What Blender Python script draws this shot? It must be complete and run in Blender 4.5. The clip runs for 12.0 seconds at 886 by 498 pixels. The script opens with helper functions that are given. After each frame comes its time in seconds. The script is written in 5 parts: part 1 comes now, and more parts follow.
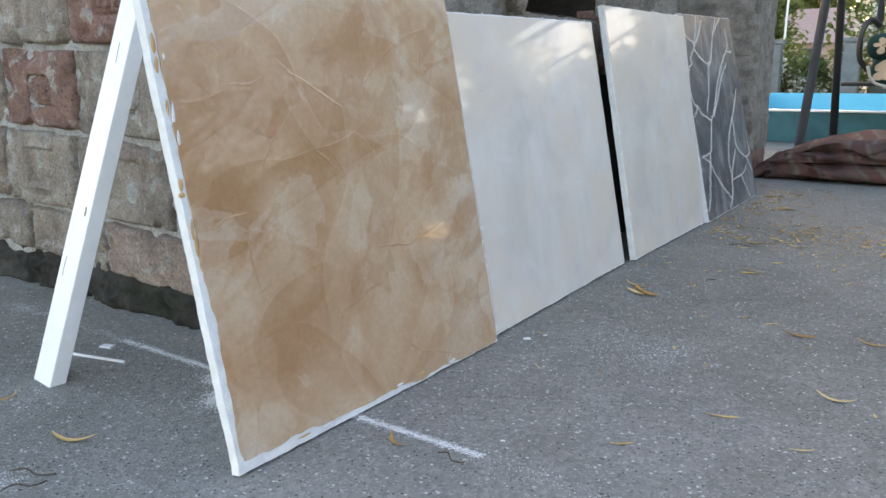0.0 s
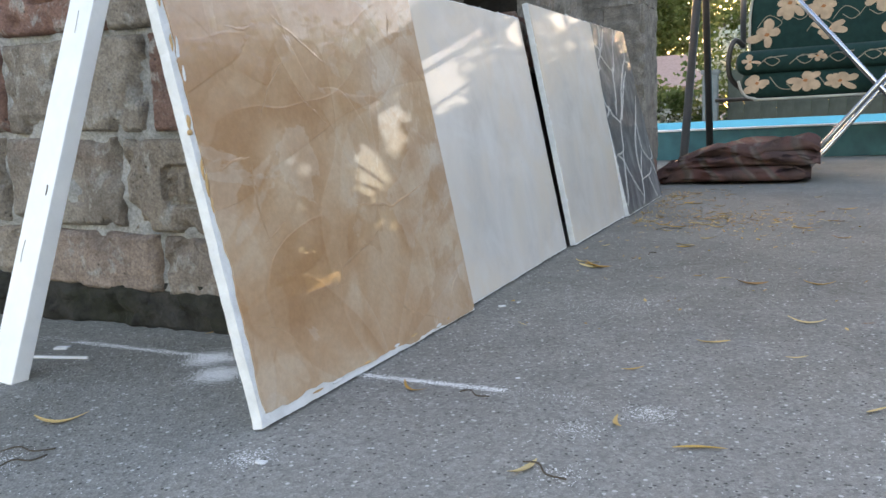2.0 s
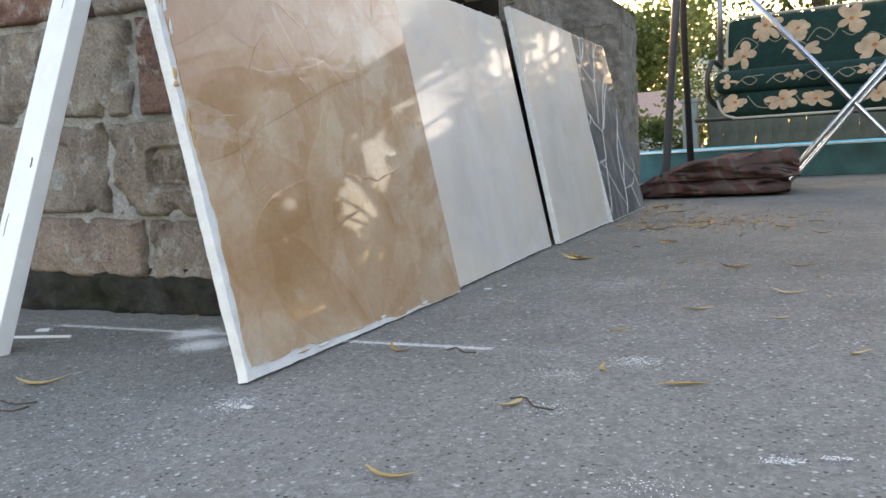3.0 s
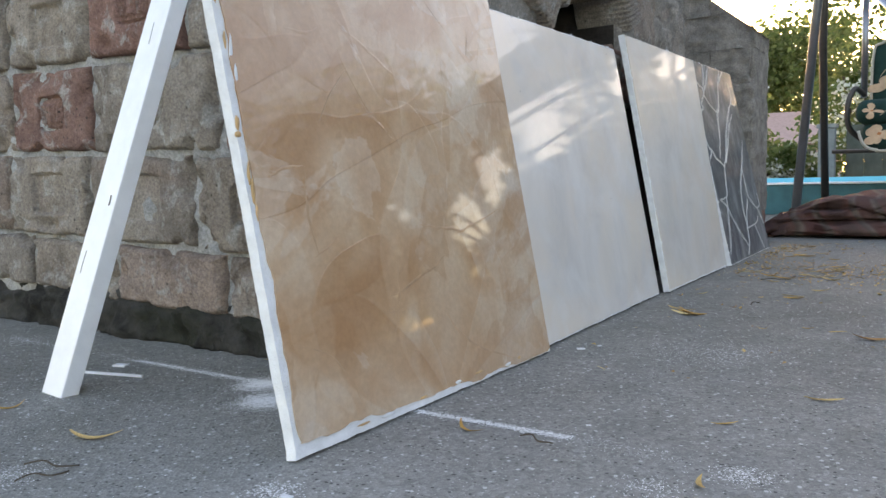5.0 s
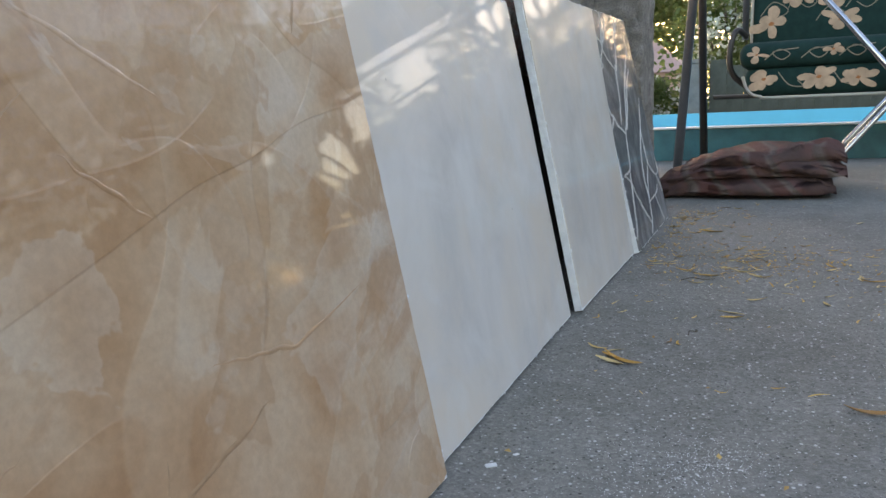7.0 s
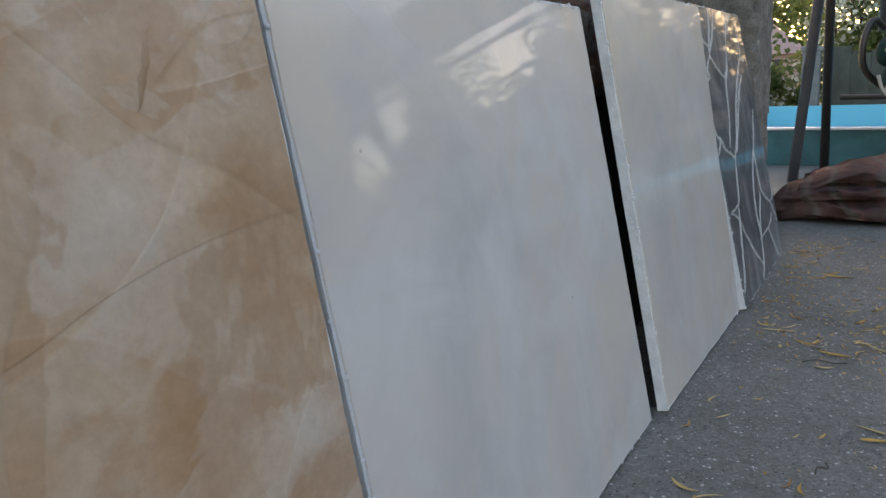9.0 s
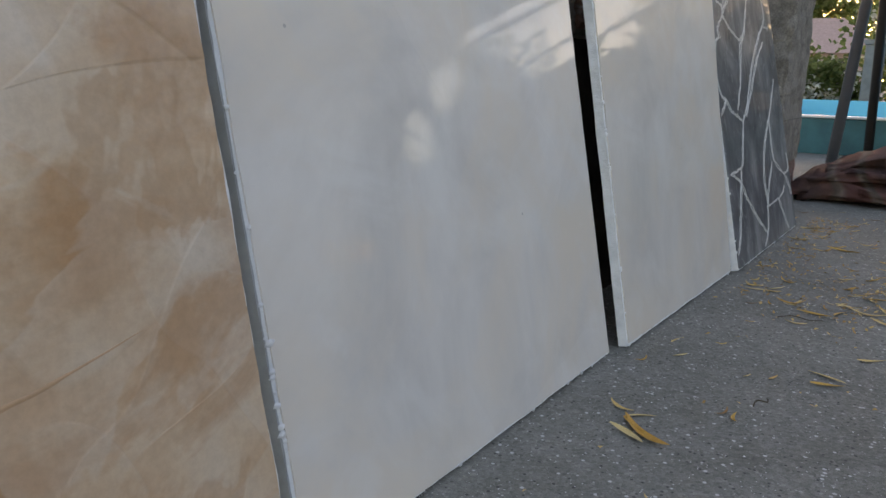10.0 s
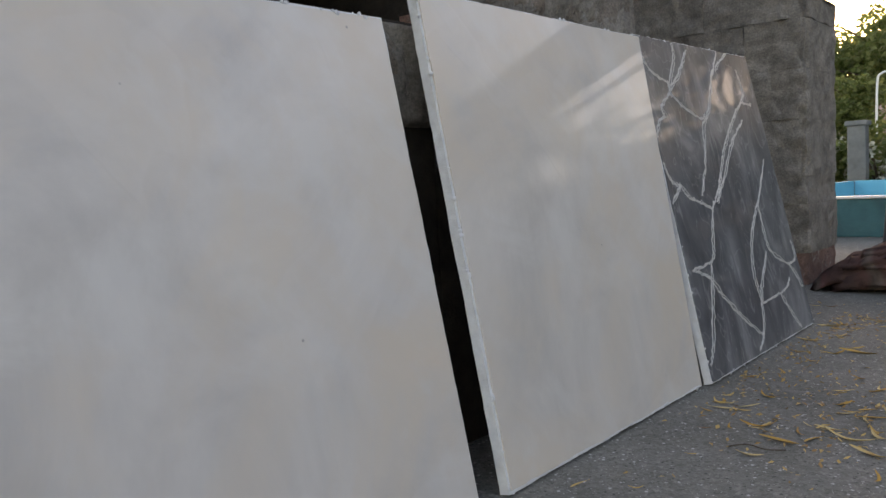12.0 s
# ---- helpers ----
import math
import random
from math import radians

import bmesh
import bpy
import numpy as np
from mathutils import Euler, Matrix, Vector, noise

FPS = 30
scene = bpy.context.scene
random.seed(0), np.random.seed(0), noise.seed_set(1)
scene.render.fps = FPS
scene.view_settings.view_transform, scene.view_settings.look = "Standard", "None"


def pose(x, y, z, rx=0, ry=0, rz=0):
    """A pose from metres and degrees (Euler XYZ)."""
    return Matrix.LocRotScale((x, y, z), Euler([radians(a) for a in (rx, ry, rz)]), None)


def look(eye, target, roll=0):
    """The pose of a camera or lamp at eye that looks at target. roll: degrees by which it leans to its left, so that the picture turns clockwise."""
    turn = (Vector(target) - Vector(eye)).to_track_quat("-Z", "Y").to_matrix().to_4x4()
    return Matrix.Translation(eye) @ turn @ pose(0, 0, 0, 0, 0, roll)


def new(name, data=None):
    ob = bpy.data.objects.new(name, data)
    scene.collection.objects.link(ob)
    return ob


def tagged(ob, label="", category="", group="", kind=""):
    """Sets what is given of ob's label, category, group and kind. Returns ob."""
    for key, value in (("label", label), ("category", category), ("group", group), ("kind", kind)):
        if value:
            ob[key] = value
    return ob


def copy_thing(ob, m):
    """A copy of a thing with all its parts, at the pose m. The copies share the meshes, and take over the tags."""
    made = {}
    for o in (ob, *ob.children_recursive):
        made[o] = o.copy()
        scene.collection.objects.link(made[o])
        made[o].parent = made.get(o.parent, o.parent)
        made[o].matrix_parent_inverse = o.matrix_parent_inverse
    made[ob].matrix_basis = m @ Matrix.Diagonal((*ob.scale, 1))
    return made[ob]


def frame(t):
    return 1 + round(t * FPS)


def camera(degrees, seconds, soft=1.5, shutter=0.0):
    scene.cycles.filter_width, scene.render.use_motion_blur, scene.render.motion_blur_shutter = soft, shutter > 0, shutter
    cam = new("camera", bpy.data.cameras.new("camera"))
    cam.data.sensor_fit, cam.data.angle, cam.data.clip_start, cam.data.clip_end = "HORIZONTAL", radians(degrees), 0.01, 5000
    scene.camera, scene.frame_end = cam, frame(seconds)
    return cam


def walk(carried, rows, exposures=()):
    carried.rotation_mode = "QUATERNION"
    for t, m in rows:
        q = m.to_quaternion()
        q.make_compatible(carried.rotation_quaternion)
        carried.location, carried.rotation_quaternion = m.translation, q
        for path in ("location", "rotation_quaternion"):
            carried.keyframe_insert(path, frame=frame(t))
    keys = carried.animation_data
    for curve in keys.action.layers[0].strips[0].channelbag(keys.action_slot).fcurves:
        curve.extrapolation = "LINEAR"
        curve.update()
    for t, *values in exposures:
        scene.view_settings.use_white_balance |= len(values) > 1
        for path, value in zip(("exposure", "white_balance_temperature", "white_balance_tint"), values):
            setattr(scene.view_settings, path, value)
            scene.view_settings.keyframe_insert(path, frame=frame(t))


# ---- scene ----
cam = camera(60.0, 12.0)
PATH = [
    (0, (-0.015, 0.07, 0.389), (-1.132, 1.667, -0.06), -0.5),
    (0.5, (-0.057, 0.045, 0.384), (-1.088, 1.709, -0.028), 1.2),
    (1, (-0.084, 0.032, 0.366), (-1.023, 1.748, -0.051), 1.8),
    (1.5, (-0.112, 0.001, 0.346), (-1.025, 1.756, 0.053), -1.0),
    (2, (-0.116, -0.017, 0.275), (-0.985, 1.756, -0.046), -2.9),
    (2.5, (-0.105, -0.038, 0.224), (-1.002, 1.718, -0.112), -2.3),
    (3, (-0.113, -0.033, 0.196), (-0.949, 1.77, -0.032), -3.3),
    (3.5, (-0.109, -0.029, 0.189), (-0.942, 1.789, 0.144), -3.0),
    (3.7, (-0.108, -0.03, 0.188), (-0.945, 1.785, 0.116), -2.8),
    (5.3, (-0.133, 0.095, 0.255), (-1.247, 1.744, 0.057), -1.4),
    (5.5, (-0.149, 0.12, 0.266), (-1.2, 1.806, 0.041), -2.0),
    (6, (-0.199, 0.21, 0.28), (-1.124, 1.963, 0.012), -2.0),
    (6.5, (-0.237, 0.306, 0.306), (-1.167, 2.054, 0.028), -2.7),
    (6.7, (-0.258, 0.344, 0.32), (-1.086, 2.136, 0.003), -3.3),
    (8.3, (-0.423, 0.621, 0.394), (-1.2, 2.407, -0.061), -1.6),
    (8.5, (-0.411, 0.643, 0.426), (-1.278, 2.389, -0.021), -2.4),
    (9, (-0.355, 0.684, 0.396), (-1.363, 2.364, -0.006), -2.0),
    (9.5, (-0.289, 0.694, 0.348), (-1.314, 2.359, -0.071), 0.2),
    (10, (-0.252, 0.694, 0.333), (-1.36, 2.297, -0.114), 1.1),
    (10.5, (-0.203, 0.731, 0.316), (-1.408, 2.277, -0.083), -2.2),
    (11, (-0.178, 0.784, 0.289), (-1.382, 2.367, 0.08), -4.5),
    (11.5, (-0.129, 0.857, 0.323), (-1.495, 2.312, 0.188), -5.9),
    (12, (-0.127, 0.981, 0.317), (-1.443, 2.477, 0.148), -2.9),
]
EXPOSURE = [(0, 3.22, 7200, 26), (1.5, 3.15, 7250, 27), (2.5, 3.2, 7550, 27), (3.0, 3.1, 7600, 27), (3.5, 2.85, 7450, 28), (5.5, 3.1, 7300, 27), (6.5, 3.04, 7150, 26), (8.5, 2.65, 7150, 27), (9.5, 2.56, 7400, 28), (10.5, 2.58, 7700, 29), (12, 2.54, 8000, 31)]
walk(cam, [(t, look(eye, target, roll)) for t, eye, target, roll in PATH], EXPOSURE)

# ---- light ----
SUN_AZ, SUN_EL = -11.0, 7.0            # degrees: to the left of +y, above the horizon
world = bpy.data.worlds.new("world")
scene.world = world
world.use_nodes = True
wn, wl = world.node_tree.nodes, world.node_tree.links
sky = wn.new("ShaderNodeTexSky")
sky.sky_type = "NISHITA"
sky.sun_disc = False
sky.sun_elevation = radians(SUN_EL)
sky.sun_rotation = radians(SUN_AZ)
sky.air_density, sky.dust_density, sky.ozone_density = 1.0, 1.2, 1.0
wl.new(sky.outputs[0], wn["Background"].inputs[0])
wn["Background"].inputs[1].default_value = 0.12
sun_data = bpy.data.lights.new("sun", "SUN")
sun_data.energy, sun_data.angle, sun_data.color = 2.0, radians(0.6), (1.0, 0.86, 0.68)
sun = new("sun", sun_data)
sd = Vector((math.sin(radians(SUN_AZ)) * math.cos(radians(SUN_EL)), math.cos(radians(SUN_AZ)) * math.cos(radians(SUN_EL)), math.sin(radians(SUN_EL))))
sun.rotation_mode = "QUATERNION"
sun.rotation_quaternion = sd.to_track_quat("Z", "Y")

# ---- materials ----


class Mat:
    """A small helper round one node material."""

    def __init__(self, name, rough=0.6, metal=0.0, spec=0.5):
        self.m = bpy.data.materials.new(name)
        self.m.use_nodes = True
        self.n, self.l = self.m.node_tree.nodes, self.m.node_tree.links
        self.b = self.n["Principled BSDF"]
        self.b.inputs["Roughness"].default_value = rough
        self.b.inputs["Metallic"].default_value = metal
        self.b.inputs["Specular IOR Level"].default_value = spec
        self.tc = self.n.new("ShaderNodeTexCoord")

    def coord(self, scale=(1, 1, 1), rot=(0, 0, 0), random=False):
        mp = self.n.new("ShaderNodeMapping")
        mp.inputs["Scale"].default_value = scale
        mp.inputs["Rotation"].default_value = rot
        self.l.new(self.tc.outputs["Object"], mp.inputs["Vector"])
        if random:
            oi = self.n.new("ShaderNodeObjectInfo")
            mu = self.n.new("ShaderNodeMath")
            mu.operation = "MULTIPLY"
            mu.inputs[1].default_value = 37.0
            self.l.new(oi.outputs["Random"], mu.inputs[0])
            self.l.new(mu.outputs[0], mp.inputs["Location"])
        return mp.outputs[0]

    def slant(self, turn, scale):
        """Coordinates turned about x first, then stretched along the turned axes."""
        mp = self.n.new("ShaderNodeMapping")
        mp.vector_type = "TEXTURE"
        mp.inputs["Rotation"].default_value = (turn, 0, 0)
        mp.inputs["Scale"].default_value = scale
        self.l.new(self.tc.outputs["Object"], mp.inputs["Vector"])
        return mp.outputs[0]

    def noise(self, scale, detail=4.0, rough=0.55, distort=0.0, at=None, fac=True):
        t = self.n.new("ShaderNodeTexNoise")
        t.inputs["Scale"].default_value, t.inputs["Detail"].default_value = scale, detail
        t.inputs["Roughness"].default_value, t.inputs["Distortion"].default_value = rough, distort
        self.l.new(at or self.tc.outputs["Object"], t.inputs["Vector"])
        return t.outputs[0 if fac else 1]

    def voronoi(self, scale, feature="F1", at=None, out=0, rnd=1.0):
        t = self.n.new("ShaderNodeTexVoronoi")
        t.feature = feature
        t.inputs["Scale"].default_value = scale
        t.inputs["Randomness"].default_value = rnd
        self.l.new(at or self.tc.outputs["Object"], t.inputs["Vector"])
        return t.outputs[out]

    def ramp(self, src, stops, smooth=False):
        r = self.n.new("ShaderNodeValToRGB")
        if smooth:
            r.color_ramp.interpolation = "EASE"
        e = r.color_ramp.elements
        while len(e) < len(stops):
            e.new(0.5)
        for k, (p, c) in zip(e, stops):
            k.position = p
            k.color = (c, c, c, 1) if isinstance(c, (int, float)) else (*c, 1)
        self.l.new(src, r.inputs[0])
        return r.outputs[0]

    def mix(self, fac, a, b, mode="MIX"):
        x = self.n.new("ShaderNodeMix")
        x.data_type, x.blend_type = "RGBA", mode
        for sock, v in ((x.inputs[0], fac), (x.inputs[6], a), (x.inputs[7], b)):
            if isinstance(v, (int, float)):
                sock.default_value = v
            elif isinstance(v, tuple):
                sock.default_value = (*v, 1)
            else:
                self.l.new(v, sock)
        return x.outputs[2]

    def math(self, op, a, b=0.0):
        x = self.n.new("ShaderNodeMath")
        x.operation = op
        for sock, v in ((x.inputs[0], a), (x.inputs[1], b)):
            if isinstance(v, (int, float)):
                sock.default_value = v
            else:
                self.l.new(v, sock)
        return x.outputs[0]

    def island(self):
        return self.n.new("ShaderNodeNewGeometry").outputs["Random Per Island"]

    def rand(self):
        return self.n.new("ShaderNodeObjectInfo").outputs["Random"]

    def color(self, c):
        if isinstance(c, tuple):
            self.b.inputs["Base Color"].default_value = (*c, 1)
        else:
            self.l.new(c, self.b.inputs["Base Color"])
        return self

    def rough(self, src):
        self.l.new(src, self.b.inputs["Roughness"])
        return self

    def bump(self, src, dist, strength=1.0):
        bp = self.n.new("ShaderNodeBump")
        bp.inputs["Distance"].default_value, bp.inputs["Strength"].default_value = dist, strength
        self.l.new(src, bp.inputs["Height"])
        if self.b.inputs["Normal"].is_linked:
            self.l.new(self.b.inputs["Normal"].links[0].from_socket, bp.inputs["Normal"])
        self.l.new(bp.outputs[0], self.b.inputs["Normal"])
        return self


def mat_concrete():
    k = Mat("ground_concrete", 0.88, spec=0.3)
    c = k.ramp(k.noise(2.2, 6, 0.6), [(0.3, (0.120, 0.118, 0.102)), (0.72, (0.205, 0.202, 0.175))])
    blot = k.ramp(k.noise(9, 6, 0.7, 0.6), [(0.4, 0.0), (0.72, 0.45)])
    c = k.mix(blot, c, (0.24, 0.233, 0.216))
    film = k.ramp(k.noise(45, 6, 0.75, 0.4), [(0.5, 0.0), (0.72, 0.34)])
    c = k.mix(film, c, (0.32, 0.315, 0.30))
    # a paler, ragged-edged area of paving by the first board
    mp = k.n.new("ShaderNodeMapping")
    mp.inputs["Location"].default_value = (0.3, -0.45, 0.0)
    k.l.new(k.tc.outputs["Object"], mp.inputs["Vector"])
    far = k.n.new("ShaderNodeVectorMath")
    far.operation = "LENGTH"
    k.l.new(mp.outputs[0], far.inputs[0])
    edge = k.math("ADD", far.outputs["Value"], k.math("MULTIPLY", k.math("SUBTRACT", k.noise(5, 6, 0.7, 0.5), 0.5), 1.0))
    c = k.mix(k.ramp(edge, [(0.2, 0.5), (0.85, 0.0)]), c, (0.30, 0.295, 0.28))
    # grains of sand and grit, each with a tone of its own
    coarse = k.ramp(k.voronoi(120, out=1), [(0.0, 0.88), (0.5, 1.0), (1.0, 1.12)])
    c = k.mix(0.8, c, coarse, "MULTIPLY")
    grit = k.ramp(k.voronoi(300, out=1), [(0.0, 0.62), (0.3, 0.9), (0.7, 1.07), (1.0, 1.45)])
    c = k.mix(0.85, c, grit, "MULTIPLY")
    fine = k.ramp(k.noise(620, 4, 0.75), [(0.34, 0.7), (0.66, 1.28)])
    c = k.mix(0.8, c, fine, "MULTIPLY")
    # scattered pale and dark pebbles
    for size, pick, tone in ((150, (0.74, 0.78), (0.55, 0.545, 0.53)), (380, (0.8, 0.84), (0.6, 0.6, 0.58))):
        spot = k.ramp(k.voronoi(size), [(0.22, 0.95), (0.32, 0.0)])
        some = k.ramp(k.voronoi(size, out=1), [(pick[0], 0.0), (pick[1], 0.9)])
        c = k.mix(k.math("MULTIPLY", spot, some), c, tone)
    dark = k.ramp(k.voronoi(190), [(0.22, 0.9), (0.34, 0.0)])
    few = k.ramp(k.voronoi(190, out=1), [(0.24, 1.0), (0.28, 0.0)])
    c = k.mix(k.math("MULTIPLY", dark, few), c, (0.05, 0.048, 0.045))
    k.color(c)
    k.bump(k.voronoi(300), 0.0012, 0.7)
    k.bump(k.noise(900, 3, 0.7), 0.0004, 0.6)
    k.bump(k.noise(26, 5, 0.6), 0.004, 0.25)
    return k.m


def mat_brick(red=False):
    k = Mat("old_red_brick" if red else "old_brick", 0.93, spec=0.2)
    at = k.coord(random=True)
    tone = k.ramp(k.rand(), [(0.0, (0.335, 0.295, 0.258)), (0.3, (0.30, 0.275, 0.25)), (0.6, (0.35, 0.31, 0.272)), (0.85, (0.325, 0.262, 0.232)), (1.0, (0.28, 0.26, 0.24))])
    if red:
        tone = k.ramp(k.rand(), [(0.0, (0.28, 0.17, 0.148)), (1.0, (0.30, 0.20, 0.175))])
    tint = k.ramp(k.noise(11, 5, 0.65, 0.4, at), [(0.3, (0.6, 0.56, 0.53)), (0.7, (1.2, 1.16, 1.1))])
    c = k.mix(1.0, tone, tint, "MULTIPLY")
    red = k.ramp(k.noise(7, 3, 0.6, 0.8, at), [(0.6, 0.0), (0.75, 0.5)])
    c = k.mix(red, c, (0.29, 0.205, 0.175))
    smear = k.ramp(k.noise(23, 6, 0.7, 0.6, at), [(0.53, 0.0), (0.63, 0.75)])
    c = k.mix(smear, c, (0.42, 0.41, 0.385))
    grain = k.ramp(k.noise(240, 4, 0.75, 0, at), [(0.32, 0.62), (0.68, 1.25)])
    c = k.mix(0.8, c, k.ramp(k.noise(42, 5, 0.7, 0.4, at), [(0.34, 0.8), (0.62, 1.1)]), "MULTIPLY")
    c = k.mix(1.0, c, grain, "MULTIPLY")
    pit = k.ramp(k.voronoi(75, at=at), [(0.1, 0.85), (0.2, 0.0)])
    pitg = k.math("MULTIPLY", pit, k.ramp(k.noise(12, 2, at=at), [(0.5, 0.0), (0.6, 1.0)]))
    c = k.mix(pitg, c, (0.07, 0.06, 0.05))
    k.color(c)
    k.bump(k.noise(160, 5, 0.75, 0, at), 0.006, 1.0)
    k.bump(k.noise(38, 4, 0.6, 0.3, at), 0.006, 0.9)
    return k.m


def mat_mortar(name="mortar", a=(0.24, 0.24, 0.235), b=(0.46, 0.455, 0.44)):
    k = Mat(name, 0.95, spec=0.15)
    c = k.ramp(k.noise(14, 6, 0.7), [(0.3, a), (0.7, b)])
    c = k.mix(1.0, c, k.ramp(k.noise(210, 4, 0.75), [(0.3, 0.6), (0.7, 1.25)]), "MULTIPLY")
    k.color(c)
    k.bump(k.noise(120, 6, 0.75), 0.004, 1.0)
    return k.m


def mat_footing():
    k = Mat("mossy_footing", 0.95, spec=0.15)
    c = k.ramp(k.noise(12, 6, 0.7), [(0.35, (0.03, 0.029, 0.026)), (0.72, (0.13, 0.126, 0.115))])
    moss = k.ramp(k.noise(8, 5, 0.7, 0.5), [(0.52, 0.0), (0.7, 0.55)])
    c = k.mix(moss, c, (0.06, 0.068, 0.042))
    k.color(c)
    k.bump(k.noise(60, 6, 0.75), 0.02, 1.0)
    return k.m


# near-black tone of the core behind the arch opening and the board gaps
def mat_dark_core():
    k = Mat("near_black_brick", 0.9, spec=0.2)
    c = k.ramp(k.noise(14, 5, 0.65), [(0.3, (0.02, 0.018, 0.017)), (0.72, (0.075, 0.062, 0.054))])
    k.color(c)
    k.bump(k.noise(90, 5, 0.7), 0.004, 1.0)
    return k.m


def polish(k):
    """The waxed sheen of trowelled plaster: a broad gloss under a thin sharp coat."""
    k.b.inputs["Specular IOR Level"].default_value = 0.3
    k.rough(k.ramp(k.noise(13, 4, 0.6, 0.8), [(0.35, 0.32), (0.7, 0.5)]))
    k.b.inputs["Coat Weight"].default_value = 0.8
    cr = k.ramp(k.noise(21, 4, 0.6, 0.8), [(0.35, 0.018), (0.7, 0.05)])
    k.l.new(cr, k.b.inputs["Coat Roughness"])


def mat_plaster_tan():
    k = Mat("tan_polished_plaster", 0.2, spec=0.5)
    a = k.noise(3.6, 5, 0.5, 0.5)
    b = k.noise(9, 5, 0.55, 0.5)
    f = k.math("ADD", k.math("MULTIPLY", a, 0.62), k.math("MULTIPLY", b, 0.38))
    # strokes of the trowel: each layer has one crisp side and fades out on the other
    for turn, size, sc, lo, amt in ((0.75, (1, 1.0, 0.45), 2.6, 0.52, 0.06), (-0.6, (1, 0.9, 0.4), 3.2, 0.54, -0.05), (1.25, (1, 1.0, 0.4), 3.4, 0.51, 0.045),
                                    (0.35, (1, 1.0, 0.3), 3.6, 0.55, -0.045), (-1.0, (1, 0.8, 0.35), 4.4, 0.56, 0.04)):
        step = k.ramp(k.noise(sc, 1.5, 0.4, 0.15, k.slant(turn, size)), [(lo, 0.0), (lo + 0.008, 1.0), (lo + 0.12, 0.0)])
        f = k.math("ADD", f, k.math("MULTIPLY", step, amt))
        k.bump(step, 0.0008, 0.4)
    c = k.ramp(f, [(0.36, (0.37, 0.20, 0.10)), (0.45, (0.455, 0.287, 0.172)), (0.54, (0.505, 0.366, 0.254)), (0.66, (0.545, 0.447, 0.36))])
    rust = k.ramp(k.noise(6, 6, 0.62, 0.8, k.slant(0.4, (1, 1.0, 0.75))), [(0.54, 0.0), (0.64, 0.6)])
    c = k.mix(rust, c, (0.37, 0.185, 0.082))
    for turn, sc, lo, tone, amt in ((0.6, 4.4, 0.545, (0.55, 0.45, 0.365), 0.34), (-0.4, 6.5, 0.57, (0.56, 0.47, 0.39), 0.3), (1.1, 5.5, 0.56, (0.37, 0.205, 0.105), 0.4)):
        film = k.ramp(k.noise(sc, 5, 0.55, 0.35, k.slant(turn, (1, 1.0, 0.6))), [(lo, 0.0), (lo + 0.012, amt), (lo + 0.16, amt * 0.25)])
        c = k.mix(film, c, tone)
        k.bump(film, 0.0006, 0.35)
    c = k.mix(0.5, c, k.ramp(k.noise(160, 4, 0.7), [(0.35, 0.86), (0.65, 1.12)]), "MULTIPLY")
    k.color(c)
    polish(k)
    k.bump(k.noise(10, 3, 0.5, 1.4, k.slant(0.7, (1, 1, 0.8))), 0.003, 0.16)
    k.bump(k.noise(34, 3, 0.5, 1.0), 0.0008, 0.3)
    return k.m


def mat_plaster_pale(name, lo, hi, r=0.2):
    k = Mat(name, r, spec=0.5)
    f = k.noise(5, 6, 0.6, 0.6, k.slant(0.6, (1, 1, 0.8)))
    c = k.ramp(f, [(0.32, lo), (0.64, hi)])
    warm = k.ramp(k.noise(4.5, 6, 0.62, 0.5), [(0.42, 0.0), (0.62, 0.9)])
    c = k.mix(warm, c, tuple(v * w for v, w in zip(hi, (0.97, 0.90, 0.81))))
    cool = k.ramp(k.noise(7, 5, 0.6, 0.5, k.slant(-0.5, (1, 1, 0.7))), [(0.5, 0.0), (0.66, 0.6)])
    c = k.mix(cool, c, tuple(v * w for v, w in zip(hi, (0.98, 1.01, 1.03))))
    for turn, sc, lim, amt in ((0.7, 3.2, 0.54, 0.22), (-0.8, 4.0, 0.56, 0.18)):
        step = k.ramp(k.noise(sc, 2.5, 0.5, 0.3, k.slant(turn, (1, 1.0, 0.5))), [(lim, 0.0), (lim + 0.012, 1.0), (lim + 0.12, 0.0)])
        c = k.mix(k.math("MULTIPLY", step, amt), c, hi)
        k.bump(step, 0.0005, 0.25)
    speck = k.math("MULTIPLY", k.ramp(k.voronoi(34), [(0.035, 0.7), (0.06, 0.0)]), k.ramp(k.voronoi(34, out=1), [(0.82, 0.0), (0.84, 1.0)]))
    c = k.mix(speck, c, tuple(v * 0.55 for v in lo))
    k.color(c)
    polish(k)
    k.b.inputs["Coat Weight"].default_value = 0.5
    k.l.new(k.ramp(k.noise(21, 4, 0.6, 0.8), [(0.35, 0.02), (0.7, 0.06)]), k.b.inputs["Coat Roughness"])
    k.bump(k.noise(8, 3, 0.5, 1.1, k.slant(0.5, (1, 1, 0.8))), 0.003, 0.10)
    k.bump(k.noise(40, 3, 0.5, 1.0), 0.0006, 0.2)
    return k.m


